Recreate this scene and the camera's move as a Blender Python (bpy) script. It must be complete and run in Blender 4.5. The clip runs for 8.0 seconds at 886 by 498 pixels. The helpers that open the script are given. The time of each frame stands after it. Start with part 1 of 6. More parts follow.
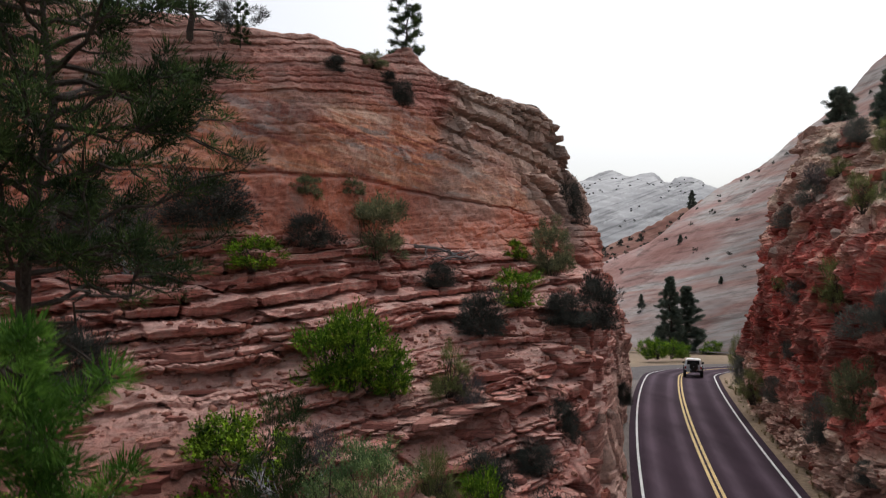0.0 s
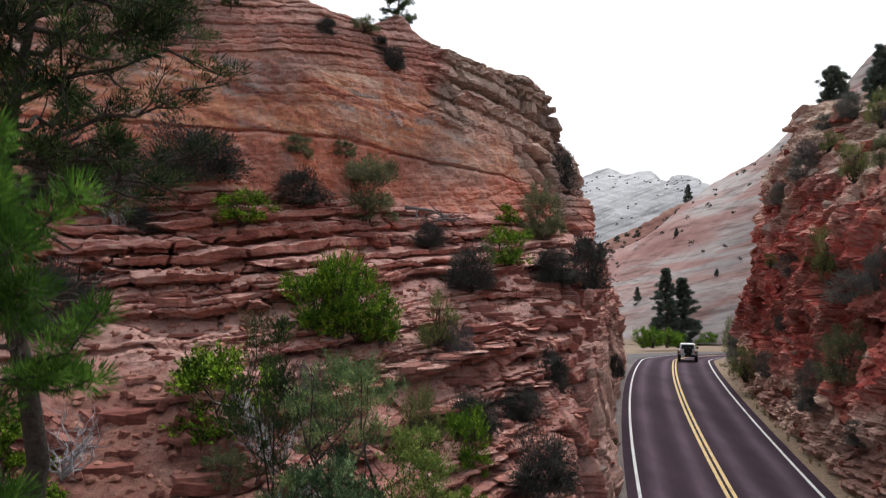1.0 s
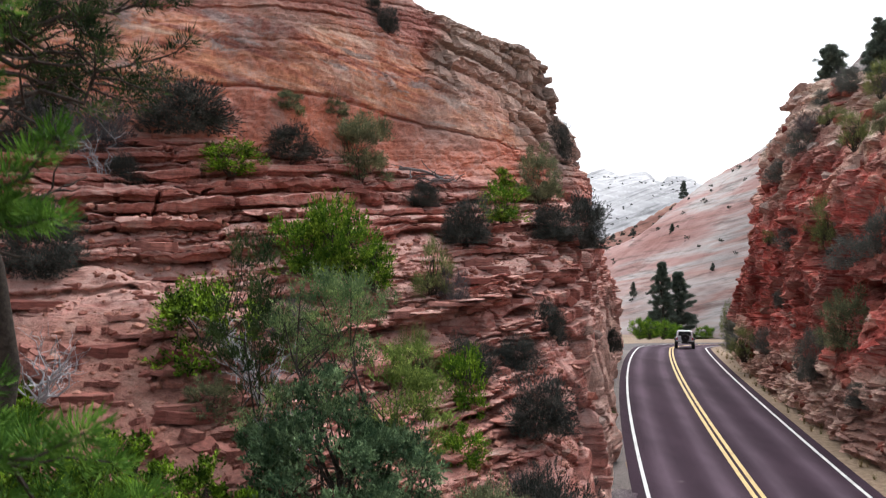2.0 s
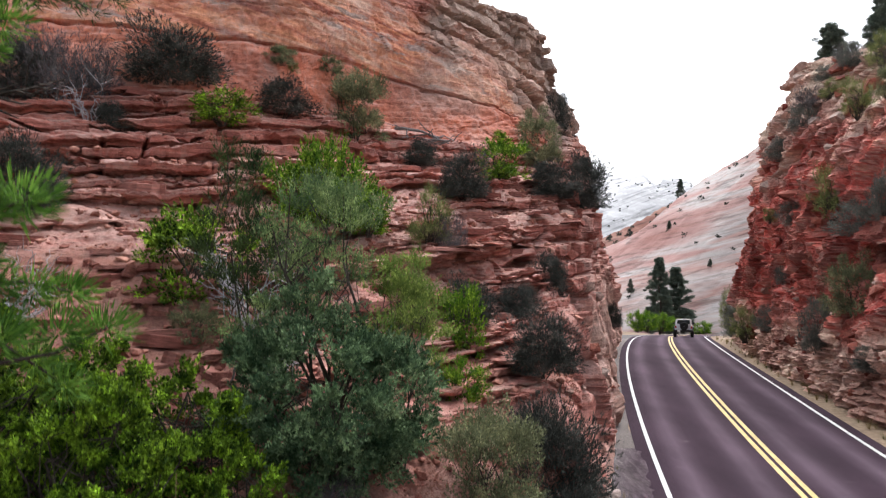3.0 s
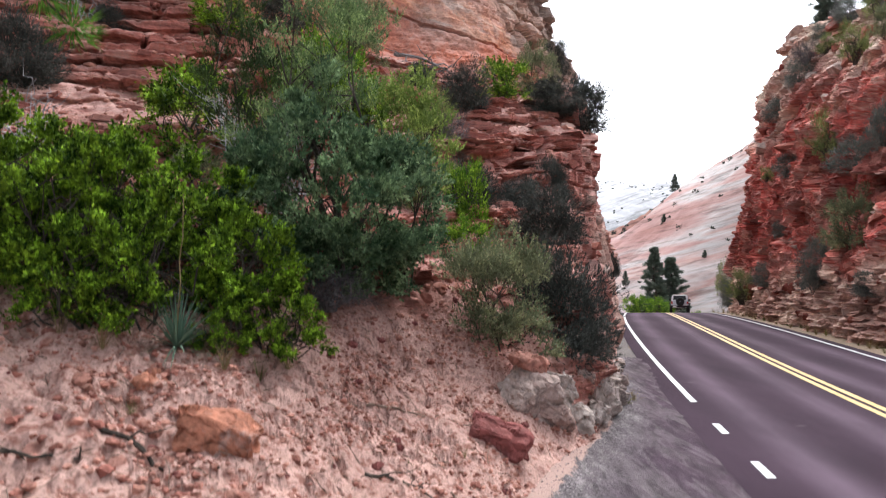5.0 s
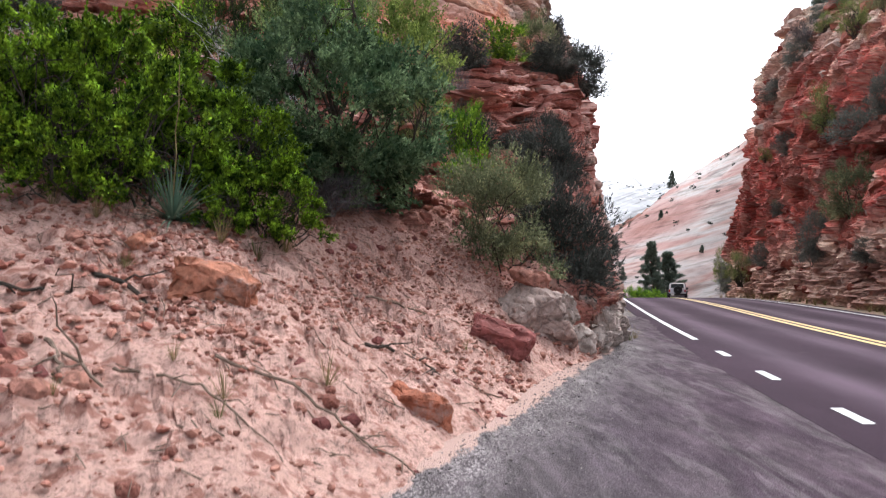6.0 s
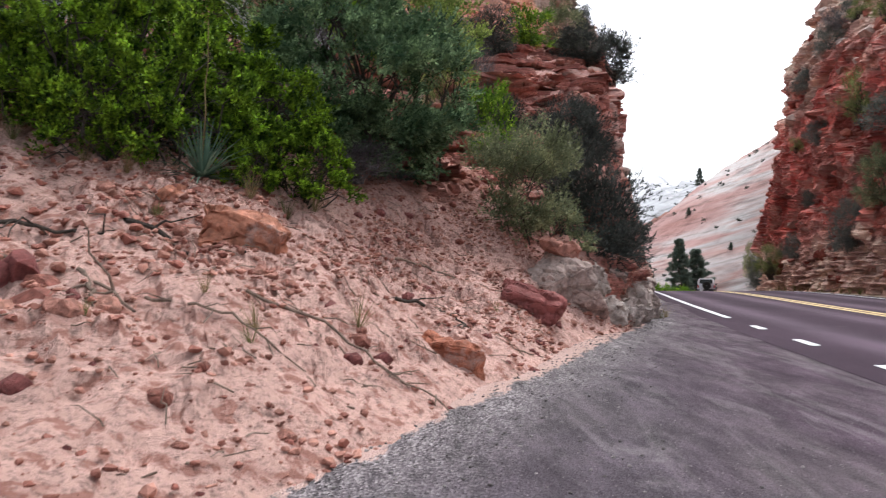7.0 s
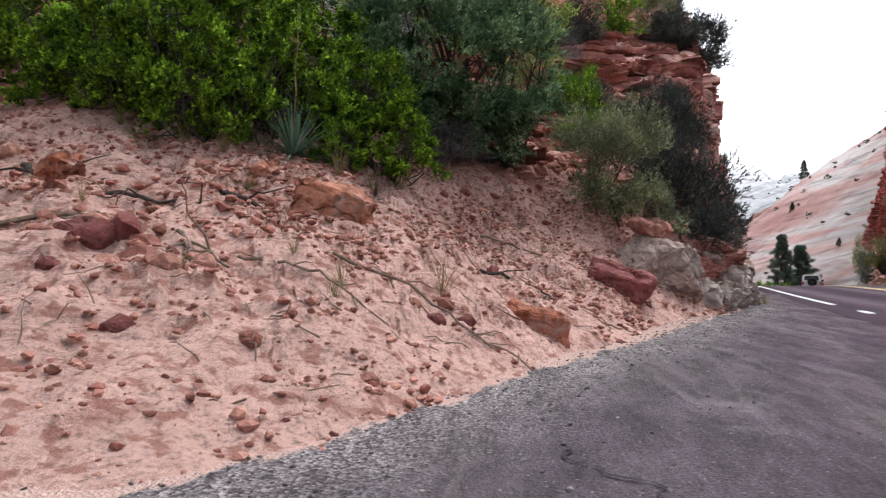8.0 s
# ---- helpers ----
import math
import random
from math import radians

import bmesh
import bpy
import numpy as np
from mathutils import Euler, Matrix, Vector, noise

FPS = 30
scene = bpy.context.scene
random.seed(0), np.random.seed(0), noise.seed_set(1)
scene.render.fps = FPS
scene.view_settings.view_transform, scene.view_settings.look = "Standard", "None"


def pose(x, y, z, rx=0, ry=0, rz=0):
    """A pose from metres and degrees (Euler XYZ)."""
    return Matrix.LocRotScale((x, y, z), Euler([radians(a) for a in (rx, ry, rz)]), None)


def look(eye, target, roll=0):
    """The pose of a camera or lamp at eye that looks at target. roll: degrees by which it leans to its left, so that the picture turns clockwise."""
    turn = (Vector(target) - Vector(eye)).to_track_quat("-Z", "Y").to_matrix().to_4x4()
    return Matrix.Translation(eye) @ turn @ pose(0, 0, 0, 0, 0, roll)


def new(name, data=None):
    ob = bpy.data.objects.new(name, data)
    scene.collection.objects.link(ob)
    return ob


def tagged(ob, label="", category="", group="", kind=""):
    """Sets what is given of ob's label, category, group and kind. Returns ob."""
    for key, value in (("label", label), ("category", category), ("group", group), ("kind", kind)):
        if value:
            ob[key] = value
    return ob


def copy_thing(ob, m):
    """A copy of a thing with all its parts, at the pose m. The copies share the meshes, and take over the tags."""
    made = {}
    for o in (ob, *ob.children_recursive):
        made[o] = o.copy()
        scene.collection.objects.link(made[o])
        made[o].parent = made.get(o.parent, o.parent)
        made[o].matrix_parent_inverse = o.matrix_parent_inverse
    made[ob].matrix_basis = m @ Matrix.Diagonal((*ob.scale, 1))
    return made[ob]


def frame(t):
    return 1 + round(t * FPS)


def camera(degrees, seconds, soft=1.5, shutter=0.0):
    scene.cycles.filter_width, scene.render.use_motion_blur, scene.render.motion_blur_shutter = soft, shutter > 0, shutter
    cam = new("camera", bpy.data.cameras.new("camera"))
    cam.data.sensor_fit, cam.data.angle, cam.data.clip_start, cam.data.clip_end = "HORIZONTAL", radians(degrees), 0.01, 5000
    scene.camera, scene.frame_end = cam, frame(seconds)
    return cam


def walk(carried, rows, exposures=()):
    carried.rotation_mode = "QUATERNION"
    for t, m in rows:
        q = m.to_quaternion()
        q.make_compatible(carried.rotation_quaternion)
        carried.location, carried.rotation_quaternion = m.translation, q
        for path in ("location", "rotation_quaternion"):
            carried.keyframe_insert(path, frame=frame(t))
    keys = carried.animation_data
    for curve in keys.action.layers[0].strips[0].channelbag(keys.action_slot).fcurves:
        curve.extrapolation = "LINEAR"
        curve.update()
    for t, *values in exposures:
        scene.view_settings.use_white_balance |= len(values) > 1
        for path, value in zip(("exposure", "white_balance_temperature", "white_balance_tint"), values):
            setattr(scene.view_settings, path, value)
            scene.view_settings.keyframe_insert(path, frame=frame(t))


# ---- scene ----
cam = camera(61.2, 8.0, soft=1.2, shutter=0.45)
PATH = [
    (0.0, (-0.102, 0.022, 9.897), (-0.109, 2.022, 9.925), 0.2),
    (0.5, (0.015, 0.027, 9.212), (0.012, 2.027, 9.236), 0.2),
    (1.0, (0.155, 0.032, 8.458), (0.155, 2.032, 8.484), 0.2),
    (1.5, (0.198, 0.213, 7.710), (0.204, 2.213, 7.737), 0.2),
    (3.0, (0.177, 1.330, 5.392), (0.198, 3.330, 5.435), 0.0),
    (3.5, (0.102, 1.359, 4.721), (0.129, 3.358, 4.764), 0.1),
    (4.0, (0.034, 1.375, 4.040), (0.066, 3.374, 4.086), 0.0),
    (5.5, (-0.008, 1.620, 1.856), (0.032, 3.619, 1.914), 0.1),
    (6.0, (-0.039, 1.708, 1.314), (0.005, 3.706, 1.372), 0.1),
    (6.5, (-0.089, 1.791, 1.059), (-0.054, 3.790, 1.118), 0.1),
    (7.0, (-0.087, 1.809, 0.884), (-0.110, 3.808, 0.944), -0.1),
    (7.5, (-0.053, 1.791, 0.744), (-0.219, 3.783, 0.803), -0.2),
    (8.0, (-0.037, 1.796, 0.636), (-0.299, 3.778, 0.696), -0.3),
]
walk(cam, [(t, look(eye, target, roll)) for t, eye, target, roll in PATH],
     exposures=[(0.0, 0.24, 6450, 10), (1.5, 0.9, 6300, 10), (3.5, 1.42, 6250, 10), (5.5, 1.58, 6150, 10), (8.0, 1.27, 6150, 9)])

# ---- light: a bright, even evening sky and a wide soft sun ----
world = bpy.data.worlds.new("world")
scene.world = world
world.use_nodes = True
wn, wl = world.node_tree.nodes, world.node_tree.links
wn.clear()
sky = wn.new("ShaderNodeTexSky")
sky.sky_type, sky.sun_disc = "NISHITA", False
sky.sun_elevation, sky.sun_rotation = radians(58), radians(25)
sky.air_density, sky.dust_density, sky.ozone_density = 1.0, 4.0, 1.0
pale = wn.new("ShaderNodeHueSaturation")
pale.inputs["Saturation"].default_value = 0.25
back = wn.new("ShaderNodeBackground")
back.inputs["Strength"].default_value = 0.14
wout = wn.new("ShaderNodeOutputWorld")
wl.new(sky.outputs[0], pale.inputs["Color"])
wl.new(pale.outputs[0], back.inputs["Color"])
wl.new(back.outputs[0], wout.inputs["Surface"])
sun = new("sun", bpy.data.lights.new("sun", "SUN"))
sun.data.energy, sun.data.angle, sun.data.color = 0.85, radians(45), (1.0, 0.96, 0.9)
sun.matrix_world = look((23, 49, 87), (0, 0, 0))


# ---- vector noise ----
def hash3(i, j, k, seed=0):
    h = (i.astype(np.int64) * 73856093) ^ (j.astype(np.int64) * 19349663) ^ (k.astype(np.int64) * 83492791) ^ (seed * 2654435761)
    h = (h ^ (h >> 13)) * 1274126177
    h = h ^ (h >> 16)
    return (h & 0xFFFFFF) / float(0xFFFFFF)


def vnoise(p, seed=0):
    """Smooth value noise, -1 to 1, at the points p (n, 3)."""
    f = np.floor(p)
    t = p - f
    t = t * t * (3 - 2 * t)
    i, j, k = (f[:, a].astype(np.int64) for a in range(3))
    r = np.zeros(len(p))
    for a in (0, 1):
        for b in (0, 1):
            for c in (0, 1):
                w = (t[:, 0] if a else 1 - t[:, 0]) * (t[:, 1] if b else 1 - t[:, 1]) * (t[:, 2] if c else 1 - t[:, 2])
                r += w * hash3(i + a, j + b, k + c, seed)
    return r * 2 - 1


def fbm(p, octaves=4, seed=0):
    r, a = np.zeros(len(p)), 1.0
    for o in range(octaves):
        r += a * vnoise(p * 2.0 ** o + 17.3 * o, seed + o)
        a *= 0.5
    return r


def cells(p, seed=0):
    """Worley cells: distance to the nearest seed, gap to the second, and a random number of the cell."""
    f = np.floor(p)
    d1, d2 = np.full(len(p), 9.0), np.full(len(p), 9.0)
    rid = np.zeros(len(p))
    for a in (-1, 0, 1):
        for b in (-1, 0, 1):
            for c in (-1, 0, 1):
                q = f + (a, b, c)
                i, j, k = q[:, 0], q[:, 1], q[:, 2]
                o = np.stack([hash3(i, j, k, seed + 1), hash3(i, j, k, seed + 2), hash3(i, j, k, seed + 3)], 1)
                d = np.linalg.norm(q + o - p, axis=1)
                near = d < d1
                d2 = np.where(near, d1, np.minimum(d2, d))
                rid = np.where(near, hash3(i, j, k, seed + 4), rid)
                d1 = np.where(near, d, d1)
    return d1, d2 - d1, rid


def facets(p, size, seed=0):
    """Broken faces: each cell of rock is one tilted plane, set in or out, with cracks between cells."""
    q = p / size
    q = q + 0.18 * np.stack([vnoise(q * 1.7, seed + 11), vnoise(q * 1.7, seed + 12), vnoise(q * 1.7, seed + 13)], 1)
    f = np.floor(q)
    d1, d2 = np.full(len(q), 9.0), np.full(len(q), 9.0)
    out = np.zeros(len(q))
    for a in (-1, 0, 1):
        for b in (-1, 0, 1):
            for c in (-1, 0, 1):
                g = f + (a, b, c)
                i, j, k = g[:, 0], g[:, 1], g[:, 2]
                o = q - g - np.stack([hash3(i, j, k, seed + 1), hash3(i, j, k, seed + 2), hash3(i, j, k, seed + 3)], 1)
                d = np.linalg.norm(o, axis=1)
                near = d < d1
                tilt = sum(o[:, n] * (hash3(i, j, k, seed + 5 + n) - 0.5) for n in range(3))
                d2 = np.where(near, d1, np.minimum(d2, d))
                out = np.where(near, 0.8 * (hash3(i, j, k, seed + 4) - 0.5) + 1.5 * tilt, out)
                d1 = np.where(near, d, d1)
    return out - 0.35 * np.exp(-((d2 - d1) / 0.06) ** 2)


def smooth(a, b, x):
    t = np.clip((x - a) / (b - a), 0, 1)
    return t * t * (3 - 2 * t)


# ---- meshes from arrays ----
def grid_mesh(name, P, attrs=None, shade=False):
    """A mesh from a grid of points P (rows, columns, 3); attrs: named point values."""
    nu, nv = P.shape[:2]
    idx = np.arange(nu * nv).reshape(nu, nv)
    quads = np.stack([idx[:-1, :-1], idx[:-1, 1:], idx[1:, 1:], idx[1:, :-1]], -1).reshape(-1, 4)
    me = bpy.data.meshes.new(name)
    me.vertices.add(nu * nv)
    me.vertices.foreach_set("co", P.reshape(-1).astype(np.float32))
    me.loops.add(quads.size)
    me.loops.foreach_set("vertex_index", quads.reshape(-1).astype(np.int32))
    me.polygons.add(len(quads))
    me.polygons.foreach_set("loop_start", np.arange(0, quads.size, 4, dtype=np.int32))
    me.polygons.foreach_set("use_smooth", np.full(len(quads), shade))
    me.update(calc_edges=True)
    for key, val in (attrs or {}).items():
        me.attributes.new(key, "FLOAT", "POINT").data.foreach_set("value", val.reshape(-1).astype(np.float32))
    return me


def soup_mesh(name, V, F, attrs=None, shade=False):
    """A mesh from points V (n, 3) and equal-sized faces F (m, k)."""
    V, F = np.asarray(V, float), np.asarray(F)
    k = F.shape[1]
    me = bpy.data.meshes.new(name)
    me.vertices.add(len(V))
    me.vertices.foreach_set("co", V.reshape(-1).astype(np.float32))
    me.loops.add(F.size)
    me.loops.foreach_set("vertex_index", F.reshape(-1).astype(np.int32))
    me.polygons.add(len(F))
    me.polygons.foreach_set("loop_start", np.arange(0, F.size, k, dtype=np.int32))
    me.polygons.foreach_set("use_smooth", np.full(len(F), shade))
    me.update(calc_edges=True)
    for key, val in (attrs or {}).items():
        me.attributes.new(key, "FLOAT", "POINT").data.foreach_set("value", np.asarray(val, np.float32))
    return me


def part(name, data, material, parent=None, label=""):
    """Links a mesh or a bmesh as one object, under a thing where one is given."""
    if isinstance(data, bmesh.types.BMesh):
        me = bpy.data.meshes.new(name)
        data.to_mesh(me)
        data.free()
        data = me
    if material and not data.materials:
        data.materials.append(material)
    ob = new(name, data)
    if parent:
        ob.parent = parent
    if label:
        tagged(ob, label)
    return ob


def thing(name, at, label, category, group="", kind=""):
    ob = new(name)
    ob.location = at
    return tagged(ob, label, category, group, kind)


# ---- materials ----
def material(name, rough=0.9):
    m = bpy.data.materials.new(name)
    m.use_nodes = True
    n, l = m.node_tree.nodes, m.node_tree.links
    b = n["Principled BSDF"]
    b.inputs["Roughness"].default_value = rough
    b.inputs["Specular IOR Level"].default_value = 0.25
    return m, n, l, b


def tex(n, l, kind, scale, detail=4.0, vector=None, rough=0.6, distortion=0.0):
    t = n.new(kind)
    t.inputs["Scale"].default_value = scale
    if kind == "ShaderNodeTexNoise":
        t.inputs["Detail"].default_value, t.inputs["Roughness"].default_value = detail, rough
        t.inputs["Distortion"].default_value = distortion
    if vector is not None:
        l.new(vector, t.inputs["Vector"])
    return t


def ramp(n, l, source, stops):
    r = n.new("ShaderNodeValToRGB")
    e = r.color_ramp.elements
    while len(e) < len(stops):
        e.new(0.5)
    for el, (pos, col) in zip(e, stops):
        el.position, el.color = pos, (*col, 1) if len(col) == 3 else col
    l.new(source, r.inputs[0])
    return r


def grey(v):
    return (v, v, v)


def mix(n, l, fac, a, b, blend="MIX"):
    m = n.new("ShaderNodeMix")
    m.data_type, m.blend_type = "RGBA", blend
    for sock, val in ((m.inputs["Factor"], fac), (m.inputs["A"], a), (m.inputs["B"], b)):
        if isinstance(val, (int, float)):
            sock.default_value = val
        elif isinstance(val, tuple):
            sock.default_value = (*val, 1)
        else:
            l.new(val, sock)
    return m.outputs["Result"]


def bump(n, l, b, height, strength, distance):
    u = n.new("ShaderNodeBump")
    u.inputs["Strength"].default_value, u.inputs["Distance"].default_value = strength, distance
    l.new(height, u.inputs["Height"])
    l.new(u.outputs[0], b.inputs["Normal"])
    return u


def coords(n, l, scale=(1, 1, 1), turn=(0, 0, 0), kind="Object"):
    c, m = n.new("ShaderNodeTexCoord"), n.new("ShaderNodeMapping")
    m.inputs["Scale"].default_value = scale
    m.inputs["Rotation"].default_value = turn
    l.new(c.outputs[kind], m.inputs["Vector"])
    return m.outputs[0]


def tilted(n, l, turn, scale):
    """Coordinates turned first and stretched after that, for beds that dip."""
    m = n.new("ShaderNodeMapping")
    m.inputs["Scale"].default_value = scale
    l.new(coords(n, l, (1, 1, 1), turn), m.inputs["Vector"])
    return m.outputs[0]


def attr(n, name):
    a = n.new("ShaderNodeAttribute")
    a.attribute_name = name
    return a.outputs["Fac"]


def rock_material(name, red, dark, pale, sand, thinness=5.0, lamina=0.75, patina=0.0, lit_dustc=(0.66, 0.44, 0.385)):
    """Bedded sandstone: thin bands along the beds, stains, lichen, and sand where the surface carries soil."""
    m, n, l, b = material(name, 0.95)
    b.inputs["Specular IOR Level"].default_value = 0.1
    beds = coords(n, l, (0.35, 0.35, thinness), (radians(3), radians(4), 0))
    band = tex(n, l, "ShaderNodeTexNoise", 1.0, 6, beds, 0.65, 0.6)
    plain = coords(n, l)
    big = tex(n, l, "ShaderNodeTexNoise", 0.35, 4, plain)
    fine = tex(n, l, "ShaderNodeTexNoise", 7.0, 8, plain, 0.7)
    base = ramp(n, l, band.outputs["Fac"], [(0.3, dark), (0.47, red), (0.58, tuple(min(1, c * 1.35) for c in red)), (0.72, pale)]).outputs[0]
    stain = ramp(n, l, big.outputs["Fac"], [(0.4, grey(0.0)), (0.65, grey(0.45))]).outputs[0]
    base = mix(n, l, stain, base, tuple(c * 0.8 for c in dark))
    # the smooth face: orange and salmon sandstone with dipping laminae, lichen and dark patina
    cross = tilted(n, l, (radians(4), radians(-11), 0), (0.16, 0.16, 2.4))
    sweep = tex(n, l, "ShaderNodeTexNoise", 1.0, 6, cross, 0.6, 0.5)
    blot = tex(n, l, "ShaderNodeTexNoise", 0.33, 5, tilted(n, l, (0, radians(-8), 0), (0.55, 0.55, 1.3)), 0.6, 0.4)
    tan = ramp(n, l, sweep.outputs["Fac"], [(0.36, (0.3, 0.1, 0.07)), (0.45, (0.56, 0.21, 0.13)), (0.51, (0.7, 0.32, 0.18)), (0.57, (0.58, 0.26, 0.17)), (0.66, (0.76, 0.5, 0.35))]).outputs[0]
    tan = mix(n, l, ramp(n, l, blot.outputs["Fac"], [(0.36, grey(0.75)), (0.5, grey(0.0))]).outputs[0], tan, (0.27, 0.09, 0.07))
    moss = tex(n, l, "ShaderNodeTexNoise", 0.8, 8, tilted(n, l, (0, radians(-10), 0), (0.6, 0.6, 1.9)), 0.75, 0.3)
    tan = mix(n, l, ramp(n, l, moss.outputs["Fac"], [(0.54, grey(0.0)), (0.61, grey(0.75))]).outputs[0], tan, (0.36, 0.33, 0.31))
    base = mix(n, l, attr(n, "face"), base, tan)
    deep = mix(n, l, blot.outputs["Fac"], (0.4, 0.1, 0.07), (0.72, 0.27, 0.16))
    deep = mix(n, l, ramp(n, l, sweep.outputs["Fac"], [(0.33, grey(0.5)), (0.45, grey(0.0))]).outputs[0], deep, (0.25, 0.08, 0.07))
    base = mix(n, l, attr(n, "deep"), base, deep)
    pal = ramp(n, l, attr(n, "pale"), [(0.0, grey(0)), (1.0, grey(1))]).outputs[0]
    cream = mix(n, l, band.outputs["Fac"], tuple(c * 0.6 for c in pale), tuple(min(1, c * 1.35) for c in pale))
    base = mix(n, l, pal, base, cream)
    grain = ramp(n, l, fine.outputs["Fac"], [(0.3, grey(0.5)), (0.65, grey(1.0))]).outputs[0]
    base = mix(n, l, 1.0, base, grain, "MULTIPLY")
    thin = tex(n, l, "ShaderNodeTexNoise", 3.0, 5, coords(n, l, (0.5, 0.5, 7.0), (radians(3), radians(4), 0)), 0.7, 0.3)
    lam = ramp(n, l, thin.outputs["Fac"], [(0.36, grey(0.42)), (0.5, grey(1.0))]).outputs[0]
    even_face = n.new("ShaderNodeMath")
    even_face.operation, even_face.use_clamp = "ADD", True
    l.new(attr(n, "face"), even_face.inputs[0])
    l.new(attr(n, "deep"), even_face.inputs[1])
    even_pale = n.new("ShaderNodeMath")
    even_pale.operation, even_pale.use_clamp = "MULTIPLY_ADD", True
    l.new(attr(n, "pale"), even_pale.inputs[0])
    even_pale.inputs[1].default_value = 0.7
    l.new(even_face.outputs[0], even_pale.inputs[2])
    keep = n.new("ShaderNodeMath")
    keep.operation = "MULTIPLY_ADD"
    l.new(even_pale.outputs[0], keep.inputs[0])
    keep.inputs[1].default_value, keep.inputs[2].default_value = -0.85 * lamina, lamina
    base = mix(n, l, keep.outputs[0], base, mix(n, l, 1.0, base, lam, "MULTIPLY"))
    # pale dust and weathered skin on the treads, with their lit tops painted in
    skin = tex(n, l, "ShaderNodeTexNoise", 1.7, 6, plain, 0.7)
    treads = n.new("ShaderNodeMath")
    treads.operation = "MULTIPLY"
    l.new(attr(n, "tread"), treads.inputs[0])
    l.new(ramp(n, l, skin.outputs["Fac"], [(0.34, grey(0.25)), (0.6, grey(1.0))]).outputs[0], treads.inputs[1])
    base = mix(n, l, treads.outputs[0], base, lit_dustc)
    if patina:
        face_tone = tex(n, l, "ShaderNodeTexVoronoi", 0.75, vector=tilted(n, l, (radians(12), radians(-9), 0), (1, 1, 0.8)))
        tone = ramp(n, l, face_tone.outputs["Color"], [(0.15, (0.45, 0.36, 0.36)), (0.5, (0.9, 0.85, 0.85)), (0.85, (1.3, 1.55, 1.5))]).outputs[0]
        base = mix(n, l, patina, base, mix(n, l, 1.0, base, tone, "MULTIPLY"))
    wash = tex(n, l, "ShaderNodeTexNoise", 1.3, 5, coords(n, l, (1, 1, 0.5)), 0.7, 0.8)
    dusty = ramp(n, l, wash.outputs["Fac"], [(0.5, grey(0.0)), (0.68, grey(0.38))]).outputs[0]
    base = mix(n, l, dusty, base, tuple(0.5 * (x + y) for x, y in zip(pale, (0.42, 0.36, 0.34))))
    soil = tex(n, l, "ShaderNodeTexNoise", 2.2, 6, plain, 0.65)
    soilc = ramp(n, l, soil.outputs["Fac"], [(0.28, (sand[0] * 0.6, sand[1] * 0.45, sand[2] * 0.42)), (0.42, sand), (0.7, tuple(min(1, c * 1.2) for c in sand))]).outputs[0]
    grit = tex(n, l, "ShaderNodeTexNoise", 24, 6, plain, 0.75)
    soilc = mix(n, l, 1.0, soilc, ramp(n, l, grit.outputs["Fac"], [(0.36, grey(0.45)), (0.5, grey(1.0))]).outputs[0], "MULTIPLY")
    clods = tex(n, l, "ShaderNodeTexNoise", 8.0, 5, plain, 0.6, 0.4)
    soilc = mix(n, l, ramp(n, l, clods.outputs["Fac"], [(0.4, grey(0.75)), (0.47, grey(0.0))]).outputs[0], soilc, (sand[0] * 0.5, sand[1] * 0.32, sand[2] * 0.28))
    screec = ramp(n, l, soil.outputs["Fac"], [(0.3, (0.16, 0.066, 0.05)), (0.5, (0.29, 0.135, 0.105)), (0.7, (0.37, 0.22, 0.175))]).outputs[0]
    screec = mix(n, l, 1.0, screec, ramp(n, l, grit.outputs["Fac"], [(0.36, grey(0.4)), (0.55, grey(1.0))]).outputs[0], "MULTIPLY")
    soilc = mix(n, l, attr(n, "scree"), soilc, screec)
    base = mix(n, l, attr(n, "soil"), base, soilc)
    varn = mix(n, l, attr(n, "varnish"), base, mix(n, l, 0.75, base, (0.05, 0.045, 0.05)))
    l.new(varn, b.inputs["Base Color"])
    tall = tex(n, l, "ShaderNodeTexNoise", 6.0, 9, coords(n, l, (1, 1, 0.8 * thinness)), 0.75)
    relief = n.new("ShaderNodeMath")
    relief.operation = "MULTIPLY_ADD"
    l.new(even_face.outputs[0], relief.inputs[0])
    relief.inputs[1].default_value, relief.inputs[2].default_value = -0.6, 0.9
    u = bump(n, l, b, tall.outputs["Fac"], 0.9, 0.09)
    l.new(relief.outputs[0], u.inputs["Strength"])
    return m


ROCK = rock_material("red_sandstone", (0.57, 0.225, 0.178), (0.22, 0.072, 0.06), (0.6, 0.45, 0.37), (0.585, 0.372, 0.317))
ROCK_R = rock_material("deep_red_sandstone", (0.56, 0.125, 0.1), (0.19, 0.036, 0.03), (0.76, 0.56, 0.45), (0.45, 0.2, 0.14), 1.4, 0.3, 0.7, (0.78, 0.52, 0.46))
ROCK_GREY = rock_material("grey_sandstone", (0.5, 0.4, 0.35), (0.3, 0.22, 0.19), (0.62, 0.54, 0.49), (0.4, 0.28, 0.24), 3.0, 0.35, 0.3, (0.6, 0.5, 0.45))


